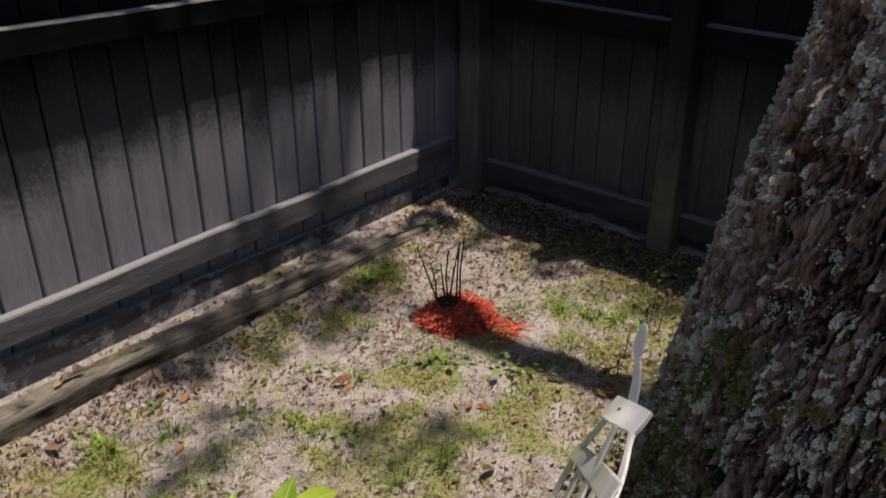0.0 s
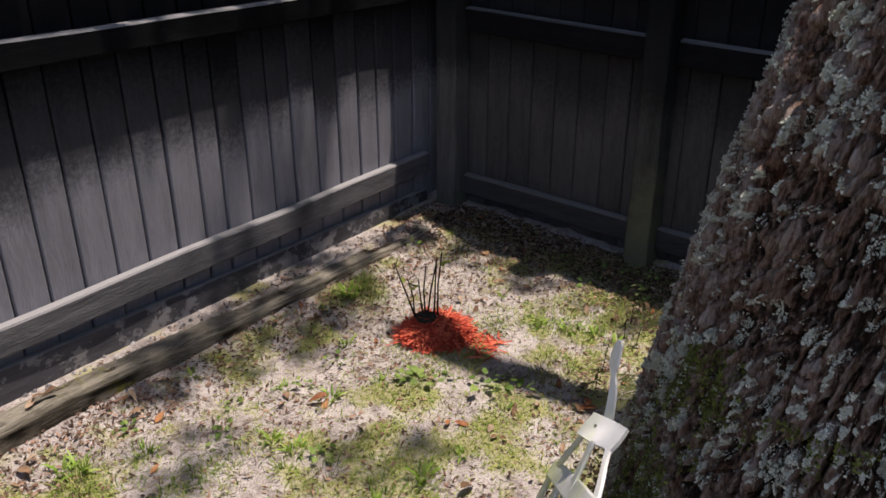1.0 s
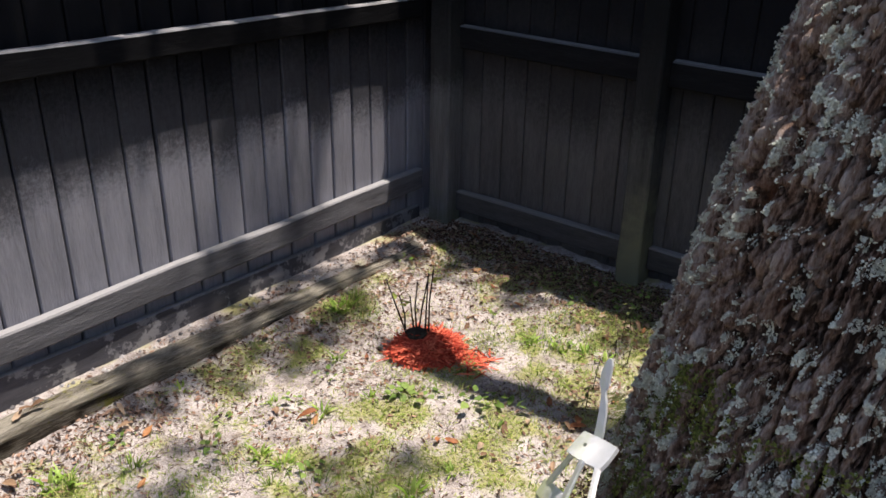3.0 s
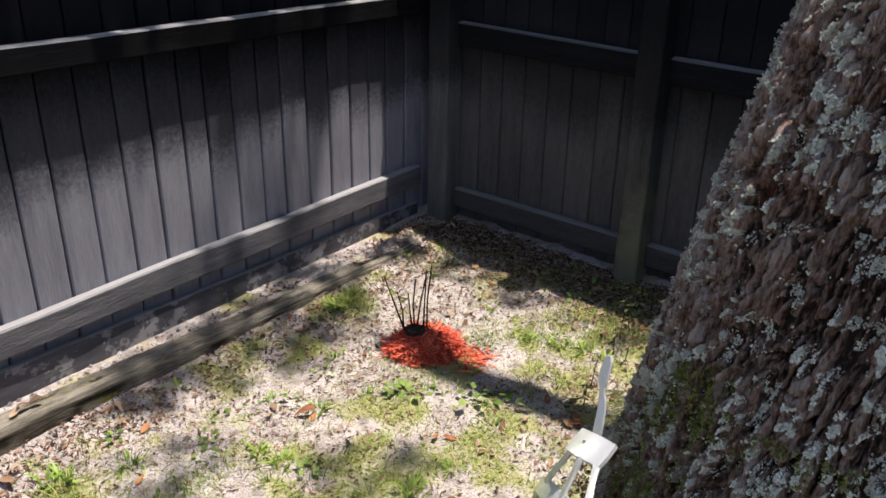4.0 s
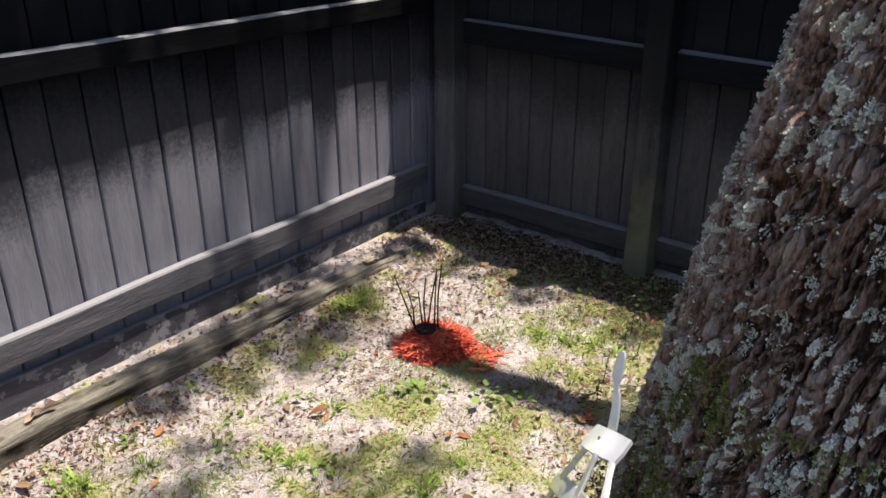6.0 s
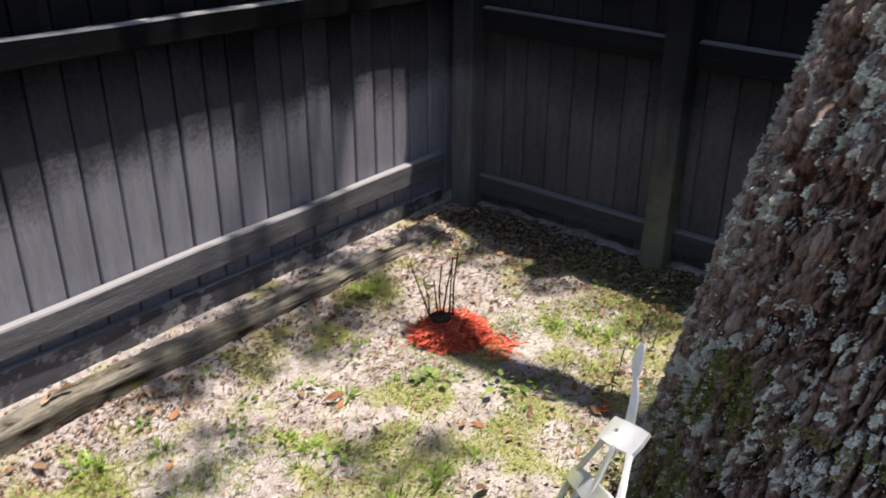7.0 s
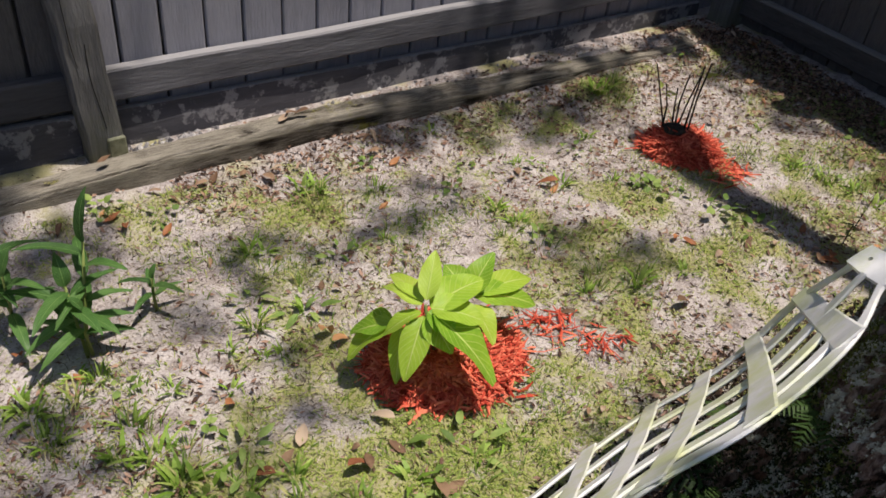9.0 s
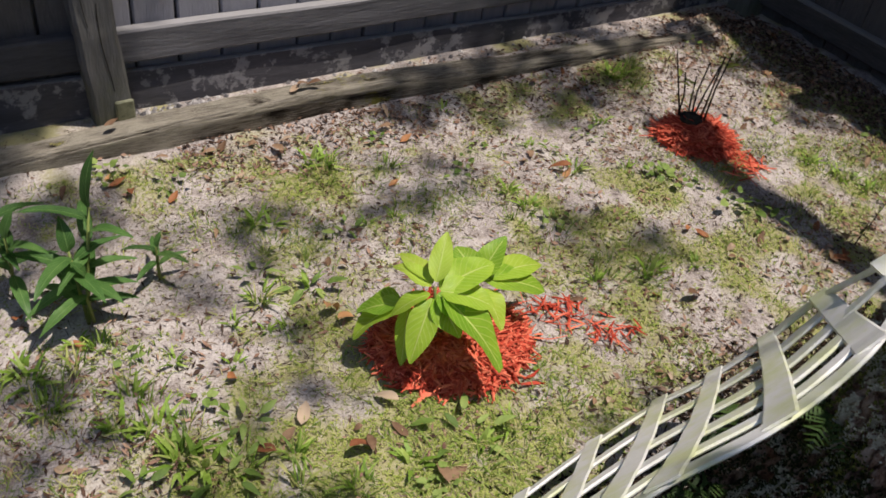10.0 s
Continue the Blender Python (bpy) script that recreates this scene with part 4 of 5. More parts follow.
def leaf_mesh(verts, faces):
    """A leaf with a map along (u) and across (v) it."""
    me = pydata("leaf", verts, faces, True)
    uv = me.uv_layers.new(name="UVMap")
    rows = len(verts) // 5 - 1
    for poly in me.polygons:
        for li in poly.loop_indices:
            k = me.loops[li].vertex_index
            uv.data[li].uv = ((k // 5) / rows, (0, 0.22, 0.5, 0.78, 1)[k % 5])
    return me


def aim(base, tip, roll=0.0):
    """A frame at base whose x axis points to tip and whose z axis stays up."""
    d = (Vector(tip) - Vector(base)).normalized()
    side = Vector((0, 0, 1)).cross(d)
    side = side.normalized() if side.length > 1e-4 else Vector((0, 1, 0))
    up = d.cross(side)
    m = Matrix((d, side, up)).transposed().to_4x4()
    m.translation = Vector(base)
    return m @ Matrix.Rotation(roll, 4, "X")


def leaf_part(parent, base, tip, width, mat, droop=0.35, fold=0.22, seed=0, roll=0.0, label="", shape=1.0):
    ln = (Vector(tip) - Vector(base)).length
    v, f = blade(ln * 1.04, width, fold, droop, 9, seed, shape=shape)
    m = aim(base, tip, roll) @ Matrix.Rotation(-droop / 2, 4, "Y")
    me = leaf_mesh([m @ p for p in v], f)
    return part("leaf", me, mat, parent, label)


def stem_part(parent, pts, r0, r1, mat, name="stem"):
    n = len(pts)
    v, f = tube(pts, [r0 + (r1 - r0) * k / (n - 1) for k in range(n)], 6)
    return part(name, pydata(name, v, f, True), mat, parent)


M_STEM = material("green_stem", [(0.3, (0.12, 0.17, 0.04)), (0.7, (0.24, 0.28, 0.08))], scale=20, rough=0.6, bump=0.2)
M_TWIG = material("dark_cut_stem", [(0.3, (0.014, 0.011, 0.009)), (0.7, (0.05, 0.04, 0.03))], scale=30, rough=0.85, bump=0.6)
M_LANCE = material("dark_green_leaf", [(0.3, (0.045, 0.115, 0.030)), (0.55, (0.085, 0.195, 0.05)), (0.8, (0.145, 0.275, 0.08))], scale=12, grain=60, bump=0.4, rough=0.4, vary=0.4, translucent=0.4, depth=0.002, veins=(0.18, 0.32, 0.10))
M_SPROUT = material("young_green_leaf", [(0.25, (0.17, 0.22, 0.04)), (0.5, (0.31, 0.38, 0.075)), (0.8, (0.46, 0.48, 0.16))], scale=25, bump=0.1, rough=0.55, vary=0.6, island=True, translucent=0.3)
M_WEED = material("weed_leaf", [(0.25, (0.10, 0.17, 0.035)), (0.5, (0.18, 0.28, 0.06)), (0.8, (0.29, 0.38, 0.11))], scale=30, bump=0.3, rough=0.6, vary=0.6, translucent=0.25)
M_GRASS = material("yellow_green_grass", [(0.2, (0.11, 0.19, 0.03)), (0.5, (0.25, 0.35, 0.07)), (0.85, (0.50, 0.47, 0.20))], scale=25, bump=0, rough=0.6, vary=0.8, island=True, translucent=0.3)
M_STRAW = material("dry_straw_and_bits", [(0.15, (0.085, 0.062, 0.048)), (0.45, (0.18, 0.132, 0.10)), (0.7, (0.30, 0.235, 0.18)), (0.93, (0.48, 0.42, 0.34))], scale=25, bump=0, rough=0.9, vary=1.0, island=True)
M_DRYLEAF = material("brown_fallen_leaf", [(0.2, (0.15, 0.085, 0.05)), (0.5, (0.30, 0.19, 0.115)), (0.8, (0.47, 0.36, 0.26))], scale=12, grain=60, bump=0.4, rough=0.75, vary=0.8, translucent=0.12)
M_REDLEAF = material("russet_fallen_leaf", [(0.2, (0.20, 0.07, 0.035)), (0.5, (0.38, 0.16, 0.065)), (0.8, (0.54, 0.30, 0.14))], scale=12, grain=60, bump=0.4, rough=0.65, vary=0.5, translucent=0.12)


def green_plant():
    """The bright young plant: three shoots, each with a whorl of broad leaves."""
    p = thing("leafy_plant", "bright lime green broad-leaved young plant standing in red mulch", "plant")
    foot = Vector((-2.092, -1.153, 0.05))
    heads = {"m": Vector((-2.113, -1.156, 0.21)), "l": Vector((-2.135, -1.108, 0.15)), "r": Vector((-1.99, -1.129, 0.165))}
    for k, h in heads.items():
        stem_part(p, [foot, foot.lerp(h, 0.5) + Vector((0, 0, 0.02)), h], 0.005, 0.003, M_STEM)
    spec = [("m", -2.053, -1.089, 0.27, 0.045), ("m", -2.146, -1.062, 0.2, 0.055), ("m", -2.193, -1.138, 0.15, 0.042), ("l", -2.217, -1.058, 0.1, 0.08), ("l", -2.24, -1.09, 0.07, 0.072), ("l", -2.186, -1.183, 0.06, 0.042), ("m", -2.189, -1.216, 0.1, 0.058), ("m", -2.096, -1.23, 0.14, 0.066), ("m", -2.045, -1.303, 0.1, 0.095), ("m", -2.012, -1.213, 0.17, 0.075), ("m", -2.085, -1.222, 0.165, 0.055), ("r", -1.988, -1.225, 0.11, 0.062), ("r", -1.836, -1.163, 0.1, 0.072), ("r", -1.807, -1.109, 0.12, 0.06), ("r", -1.911, -1.096, 0.22, 0.055), ("m", -1.967, -1.137, 0.2, 0.08), ("m", -2.102, -1.009, 0.17, 0.06), ("r", -1.997, -1.053, 0.19, 0.06)]
    for i, (k, x, y, z, w) in enumerate(spec):
        h = heads[k]
        tip = Vector((x, y, z))
        base = h.lerp(tip, 0.10) + Vector((0, 0, -0.004 * (i % 4)))
        leaf_part(p, base, tip, w, M_HOSTA, droop=0.3 if i == 0 else 0.6, fold=0.28, seed=i, roll=rng.uniform(-0.3, 0.3))
    return p


green_plant()


def lance_plant(foot, stems, label):
    """Upright stems with long narrow leaves. stems: list of (x, y, z of the whorl, height of the top leaf, leaf count, length)."""
    p = thing("weed_plant", label, "weed", group="dark green weeds")
    foot = Vector(foot)
    for s_, (x, y, z, up, count, ln) in enumerate(stems):
        top = Vector((x, y, z))
        stem_part(p, [foot + Vector((rng.uniform(-.012, .012), rng.uniform(-.012, .012), -0.01)), foot.lerp(top, 0.5), top], 0.004, 0.0025, M_STEM)
        for i in range(count):
            a = i * 2.4 + s_ * 1.1 + 0.5
            f = i / max(1, count - 1)
            base = foot.lerp(top, 1.0 - 0.62 * f)
            reach = ln * rng.uniform(0.8, 1.15)
            lift = up if i == 0 else rng.uniform(-0.25, 0.35) * reach
            hor = 0.25 if i == 0 else 0.9
            tip = base + Vector((math.cos(a) * reach * hor, math.sin(a) * reach * hor, lift))
            tip.z = max(tip.z, 0.02)
            leaf_part(p, base, tip, reach * 0.22, M_LANCE, droop=0.8, fold=0.25, seed=i + s_ * 9, shape=0.9)
    return p


lance_plant((-2.662, -0.767, 0.0), [(-2.618, -0.719, 0.24, 0.11, 7, 0.12), (-2.669, -0.736, 0.16, 0.06, 9, 0.14), (-2.652, -0.777, 0.12, 0.04, 6, 0.125)], "dark green weed with long pointed leaves on bare sand")
lance_plant((-2.498, -0.694, 0.0), [(-2.496, -0.698, 0.085, 0.03, 6, 0.085)], "small dark green weed with pointed leaves")
lance_plant((-2.765, -0.644, 0), [(-2.765, -0.664, 0.17, 0.05, 8, 0.11), (-2.785, -0.604, 0.24, 0.06, 6, 0.10)], "dark green weed with pointed leaves near the fence")


def cut_shrub():
    """Bare cut stems that rise from a dark hole in the mulch."""
    p = thing("cut_shrub", "thin dark bare cut stems with few new leaves in mulch", "shrub")
    # black lump in place of the shaded hollow round the stems
    bm = bmesh.new()
    bmesh.ops.create_icosphere(bm, subdivisions=3, radius=1)
    for v in bm.verts:
        v.co = Vector((v.co.x * 0.033, v.co.y * 0.033, v.co.z * 0.014)) * (1 + 0.3 * noise.noise(v.co * 3))
        v.co += Vector((-0.956, -0.722, 0.07))
    part("root_clump", bm, M_TWIG, p, "dark lump standing in for a shaded hollow")
    for bx, by, tx, ty, tz in ((-0.965, -0.688, -1.005, -0.640, 0.252), (-0.962, -0.681, -0.974, -0.666, 0.193), (-0.945, -0.702, -0.953, -0.692, 0.189), (-0.945, -0.713, -0.944, -0.714, 0.241), (-0.942, -0.717, -0.925, -0.737, 0.241), (-0.934, -0.737, -0.929, -0.744, 0.274), (-0.932, -0.750, -0.924, -0.760, 0.292)):
        b, t = Vector((bx, by, 0.06)), Vector((tx, ty, tz))
        mid = b.lerp(t, 0.5) + Vector((rng.uniform(-.006, .006), rng.uniform(-.006, .006), 0))
        stem_part(p, [b, mid, t], 0.0032, 0.0022, M_TWIG)
    for bx, by, bz, a in ((-0.953, -0.692, 0.165, 2.3), (-0.953, -0.692, 0.17, 3.5), (-0.924, -0.76, 0.255, 5.4), (-0.924, -0.76, 0.245, 0.3), (-0.985, -0.660, 0.18, 0.9), (-0.974, -0.666, 0.16, 4.6)):
        base = Vector((bx, by, bz))
        leaf_part(p, base, base + Vector((math.cos(a) * 0.032, math.sin(a) * 0.032, 0.006)), 0.015, M_SPROUT, seed=int(a * 10))
    return p


cut_shrub()


def tuft_mesh(count, height, spread, seed, wide=0.003):
    r = random.Random(seed)
    verts, faces = [], []
    for _ in range(count):
        a, d = r.random() * 6.283, spread * 0.35 * math.sqrt(r.random())
        o = Vector((math.cos(a) * d, math.sin(a) * d, -0.004))
        b = a + r.uniform(-1.0, 1.0)
        ln = height * r.uniform(0.5, 1.15)
        lean = r.uniform(0.15, 1.1)
        sd = Vector((-math.sin(b), math.cos(b), 0))
        k = len(verts)
        w = wide * r.uniform(0.6, 1.3)
        for t, ww in ((0, 0.8), (0.45, 1.0), (0.8, 0.6)):
            h = ln * (t - 0.35 * lean * t * t)
            out = ln * lean * t * t * 0.8 + ln * 0.12 * t
            c = o + Vector((math.cos(b) * out, math.sin(b) * out, h))
            verts += [c - sd * w * ww, c + sd * w * ww]
        out = ln * lean * 0.85 + ln * 0.12
        verts.append(o + Vector((math.cos(b) * out, math.sin(b) * out, ln * (1 - 0.42 * lean))))
        faces += [(k, k + 1, k + 3, k + 2), (k + 2, k + 3, k + 5, k + 4), (k + 4, k + 5, k + 6)]
    return pydata("grass_tuft", verts, faces)


TUFTS = [tuft_mesh(38, 0.07, 0.10, 1, 0.0013), tuft_mesh(26, 0.05, 0.11, 2, 0.0013), tuft_mesh(24, 0.036, 0.11, 3, 0.0015), tuft_mesh(18, 0.065, 0.06, 4, 0.003)]
for me in TUFTS:
    me.materials.append(M_GRASS)
TUFT_NEAR = [
    (-2.017, -0.494, 0, 1.1), (-1.974, -0.465, 0, 0.9), (-1.847, -0.517, 1, 1.0), (-2.357, -0.429, 1, 0.8), (-0.657, -0.983, 1, 1.0), (-0.695, -1.028, 2, 1.1), (-0.611, -1.168, 1, 1.1), (-0.562, -1.109, 2, 1.0),
    (-0.582, -1.231, 2, 1.0), (-0.863, -0.36, 0, 0.9), (-0.899, -0.417, 1, 1.0), (-0.818, -0.325, 2, 1.0), (-1.636, -0.807, 1, 1.1), (-1.676, -0.865, 2, 1.0), (-1.604, -0.926, 1, 1.0), (-2.639, -1.022, 1, 1.1),
    (-2.581, -1.114, 0, 0.8), (-2.613, -1.166, 3, 0.9), (-2.542, -1.207, 1, 1.1), (-2.675, -1.105, 2, 1.2), (-2.221, -1.366, 1, 1.0), (-2.143, -1.411, 2, 1.2),
]
TUFT_MIDDLE = [
    (-2.34, -0.86, 3, 0.8), (-2.19, -0.774, 3, 0.6), (-1.593, -1.104, 1, 1.2), (-1.543, -1.068, 0, 0.8), (-1.462, -1.124, 1, 1.0), (-1.502, -1.16, 2, 1.1), (-2.239, -0.704, 2, 1.0), (-2.266, -0.718, 3, 0.5),
    (-1.4, -0.722, 1, 0.9), (-1.063, -0.956, 1, 0.9), (-1.144, -1.13, 2, 1.0), (-0.94, -1.13, 1, 1.0), (-0.838, -1.079, 2, 1.0), (-2.715, -0.881, 3, 0.8), (-2.777, -0.952, 1, 1.0), (-2.45, -1.309, 3, 0.9),
    (-2.389, -1.37, 1, 1.0), (-2.023, -1.39, 1, 0.9), (-1.945, -1.34, 2, 1.0), (-0.48, -0.621, 2, 0.8), (-0.388, -0.397, 1, 0.8), (-0.736, -0.722, 2, 0.5),
]
TUFT_AT = TUFT_NEAR + TUFT_MIDDLE
for x, y, k, sc in TUFT_AT:
    ob = thing("grass_tuft", "small yellow-green grass tuft growing in sand", "grass tuft", "grass tufts", at=(x, y, gh(x, y)), turn=rng.random() * 6.28, data=TUFTS[k])
    ob.scale = (sc, sc, sc * rng.uniform(0.8, 1.1))


M_BLADE = material("bright_grass_blade", [(0.2, (0.13, 0.235, 0.03)), (0.5, (0.26, 0.42, 0.06)), (0.8, (0.42, 0.55, 0.14))], scale=25, bump=0, rough=0.5, vary=0.7, island=True, translucent=0.35)
BROAD = [tuft_mesh(13, 0.085, 0.05, 11, 0.0042), tuft_mesh(9, 0.07, 0.05, 12, 0.0052), tuft_mesh(20, 0.065, 0.07, 13, 0.0032)]
for me in BROAD:
    me.materials.append(M_BLADE)
ROSETTE_NEAR = [
    (-2.647, -0.996, 0.9), (-2.69, -1.061, 1.0), (-2.628, -1.097, 1.2), (-2.618, -1.177, 1.3), (-2.587, -1.186, 1.2), (-2.784, -0.958, 0.9), (-2.796, -0.881, 1.1), (-2.806, -0.843, 0.9),
    (-2.52, -1.225, 0.8), (-2.431, -1.239, 0.8), (-2.246, -1.355, 1.0), (-2.362, -1.363, 0.9), (-2.548, -0.943, 0.6), (-2.448, -0.999, 0.6), (-2.327, -0.843, 0.9), (-2.219, -0.86, 0.8),
    (-2.357, -0.943, 0.5), (-2.312, -0.955, 0.6), (-2.408, -0.89, 0.6), (-2.695, -0.816, 0.7), (-2.661, -0.847, 0.7), (-1.981, -0.437, 1.1), (-2.01, -0.417, 1.0), (-1.836, -0.509, 0.8),
    (-2.242, -0.619, 0.9), (-2.217, -0.636, 0.8), (-1.941, -0.727, 0.6), (-2.002, -0.71, 0.5), (-1.556, -0.347, 0.7),
]
ROSETTE_MIDDLE = [
    (-0.906, -0.353, 1.1), (-0.93, -0.36, 1.0), (-1.034, -0.366, 0.7), (-1.427, -0.587, 0.6), (-1.37, -0.721, 0.8), (-1.612, -0.742, 0.8), (-1.599, -0.822, 0.9), (-1.142, -0.56, 0.7),
    (-0.694, -0.979, 0.9), (-0.648, -1.068, 1.0), (-0.636, -1.139, 0.9), (-0.642, -1.22, 0.9), (-0.59, -0.762, 0.5), (-1.241, -0.783, 0.6), (-1.48, -1.147, 1.0), (-1.349, -1.174, 0.7),
    (-1.617, -1.106, 0.7), (-2.11, -1.374, 0.8), (-2.033, -1.367, 0.8),
]
for i, (x, y, sc) in enumerate(ROSETTE_NEAR + ROSETTE_MIDDLE):
    ob = thing("grass_tuft", "bright green broad-bladed grass rosette on sandy soil", "grass tuft", "grass rosettes", at=(x, y, gh(x, y)), turn=rng.random() * 6.28, data=BROAD[i % 3])
    ob.scale = (sc, sc, sc * rng.uniform(0.5, 0.75))


def rosette_meshes():
    out = []
    for k, (ln, w) in enumerate(((0.035, 0.024), (0.028, 0.022), (0.045, 0.016))):
        v, f = blade(ln, w, 0.15, 0.5, 6, k)
        me = pydata("leaf", v, f, True)
        me.materials.append(M_WEED)
        out.append(me)
    return out


LEAF_SHARED = rosette_meshes()


def broad_weed(x, y, kind, count, sc):
    w = thing("broadleaf_weed", "low green broadleaf weed flat on the sand", "weed", "broadleaf weeds", at=(x, y, gh(x, y)))
    for i in range(count):
        a = i * 2.399 + rng.random() * 0.5
        d = sc * rng.uniform(0.006, 0.05)
        ob = part("leaf", LEAF_SHARED[kind], None, w)
        ob.matrix_basis = Matrix.Translation((math.cos(a) * d, math.sin(a) * d, sc * rng.uniform(0.008, 0.03))) @ Matrix.Rotation(a, 4, "Z") @ Matrix.Rotation(rng.uniform(-0.9, 0.35), 4, "Y") @ Matrix.Rotation(rng.uniform(-0.6, 0.6), 4, "X") @ Matrix.Scale(sc * rng.uniform(0.6, 1.1), 4)
    return w


WEED_NEAR = [
    (-1.167, -0.86, 0, 12, 0.85), (-1.12, -0.9, 1, 8, 0.8), (-1.185, -0.835, 1, 8, 0.7), (-1.076, -1.03, 0, 8, 0.95), (-1.032, -1.068, 0, 6, 0.95), (-1.053, -1.13, 2, 6, 1.1), (-1.696, -0.647, 1, 7, 0.8), (-1.655, -0.6, 0, 6, 0.7),
    (-2.492, -0.31, 1, 10, 0.9), (-2.378, -0.413, 1, 8, 0.9), (-2.532, -1.064, 1, 9, 0.8), (-1.553, -0.519, 1, 7, 0.7), (-1.574, -0.885, 1, 8, 0.8), (-1.247, -0.6, 1, 8, 0.7), (-1.39, -0.621, 1, 7, 0.7), (-0.531, -0.295, 0, 7, 0.7),
    (-0.695, -0.946, 1, 8, 0.7),
]
WEED_MIDDLE = [
    (-0.28, -1.07, 1, 10, 0.7), (-0.20, -0.92, 1, 9, 0.6), (-0.31, -1.14, 1, 9, 0.65), (-0.17, -1.10, 1, 9, 0.7), (-0.24, -0.80, 1, 6, 0.5),
    (-0.634, -1.068, 1, 8, 0.8), (-0.327, -0.956, 1, 9, 0.8), (-0.225, -1.028, 1, 9, 0.8), (-0.777, -0.661, 1, 5, 0.5), (-2.133, -1.339, 2, 7, 1.2), (-2.245, -1.411, 1, 9, 0.8), (-1.925, -1.249, 1, 6, 0.6), (-2.562, -1.238, 2, 9, 1.2),
    (-2.491, -1.146, 2, 8, 1.0), (-2.685, -1.207, 2, 8, 1.1), (-2.624, -0.902, 1, 6, 0.7), (-2.317, -0.779, 2, 6, 1.0), (-2.063, -0.718, 2, 5, 0.8), (-2.225, -0.861, 2, 6, 1.0), (-1.808, -0.395, 1, 7, 0.7),
]
for x, y, kind, count, sc in WEED_NEAR + WEED_MIDDLE:
    broad_weed(x, y, kind, count, sc)


# ---------------- fallen leaves ----------------
def dry_meshes():
    out = []
    for k, (ln, w, curl) in enumerate(((0.062, 0.022, 0.9), (0.052, 0.024, -0.7), (0.070, 0.020, 0.5), (0.045, 0.026, 1.3))):
        for mat in (M_DRYLEAF, M_REDLEAF):
            v, f = blade(ln, w, 0.45, curl, 8, k)
            v = [p - Vector((ln / 2, 0, 0)) for p in v]
            lo = min(p.z for p in v)
            v = [Vector((p.x, p.y, p.z - lo)) for p in v]
            me = pydata("fallen_leaf", v, f, True)
            me.materials.append(mat)
            out.append(me)
    return out


DRY = dry_meshes()


def fallen(x, y, k, turn, sc=1.0, z=None):
    label = "russet curled fallen leaf on the ground" if k % 2 else "dry brown fallen oak leaf on the ground"
    zz = (gh(x, y) if z is None else z) + 0.002
    ob = thing("fallen_leaf", label, "leaf", "fallen leaves", at=(x, y, zz), turn=turn, data=DRY[k])
    ob.rotation_euler = (rng.uniform(-0.25, 0.25), rng.uniform(-0.2, 0.2), turn)
    ob.scale = (sc, sc, sc)
    return ob


LEAF_AT_NEAR = [
    (-1.423, -0.71, 1, 2.4, 1.1), (-1.41, -0.738, 3, 0.3, 0.8), (-2.324, -1.299, 1, 0.1, 1.1), (-2.305, -1.283, 0, 1.2, 0.8), (-2.383, -1.171, 2, 1.0, 1.0), (-2.424, -1.197, 2, 0.3, 0.8), (-2.484, -1.213, 1, 2.4, 0.9), (-1.247, -1.084, 3, 2.2, 0.8),
    (-2.209, -0.95, 7, 0.6, 1.2), (-2.194, -0.978, 1, 0.2, 0.9), (-2.465, -1.032, 7, 0.2, 0.7), (-2.204, -0.303, 2, 0.6, 0.9), (-2.077, -0.35, 0, 1.9, 0.9), (-2.052, -0.337, 0, 2.6, 0.8), (-2.231, -1.206, 0, 2.2, 0.9), (-2.239, -1.28, 2, 2.0, 0.8),
    (-2.221, -1.394, 0, 1.3, 1.0),
]
LEAF_AT_MIDDLE = [
    (-2.194, -1.411, 2, 0.2, 0.9), (-1.727, -0.42, 3, 0.2, 0.8), (-1.866, -0.598, 3, 0.3, 0.7), (-1.267, -1.058, 1, 0.5, 0.7), (-0.938, -1.197, 3, 0.6, 0.7), (-0.967, -1.305, 1, 0.4, 1.0), (-0.991, -1.313, 5, 2.0, 0.9), (-1.451, -1.257, 0, 0.0, 1.0),
    (-0.143, -0.342, 1, 0.6, 0.8), (-1.124, -1.17, 2, 0.8, 0.8), (-0.899, -1.252, 0, 0.9, 0.9), (-2.378, -0.444, 3, 0.7, 0.8), (-2.48, -0.352, 3, 0.2, 1.0), (-2.46, -0.393, 1, 1.4, 0.8), (-0.736, -0.753, 2, 0.4, 0.7), (-0.787, -0.702, 3, 2.9, 0.7),
    (-2.777, -0.718, 7, 1.2, 0.8),
]
LEAF_AT_FAR = [
    (-2.715, -0.698, 1, 0.4, 0.9), (-2.695, -0.83, 3, 2.1, 0.7),
]
for x, y, k, a, sc in LEAF_AT_NEAR + LEAF_AT_MIDDLE + LEAF_AT_FAR:
    fallen(x, y, k, a, sc)
for x, k, a in ((-1.94, 0, 0.1), (-1.97, 2, 0.4), (-1.92, 0, 2.8), (-2.45, 2, 0.2)):
    fallen(x, -0.228, k, a, 0.75, 0.091)
lr = random.Random(21)
spots = [(-1.45, -0.34, 0.6, 0.05, 22), (-0.33, -0.6, 0.2, 0.3, 50), (-0.35, -1.1, 0.17, 0.15, 40), (-0.276, -0.295, 0.15, 0.1, 16), (-2.371, -0.356, 0.3, 0.06, 12), (-1.553, -1.007, 0.9, 0.4, 26), (-1.655, -1.466, 0.25, 0.08, 14), (-2.984, -0.804, 0.2, 0.35, 14), (-1.042, -1.262, 0.2, 0.1, 10)]
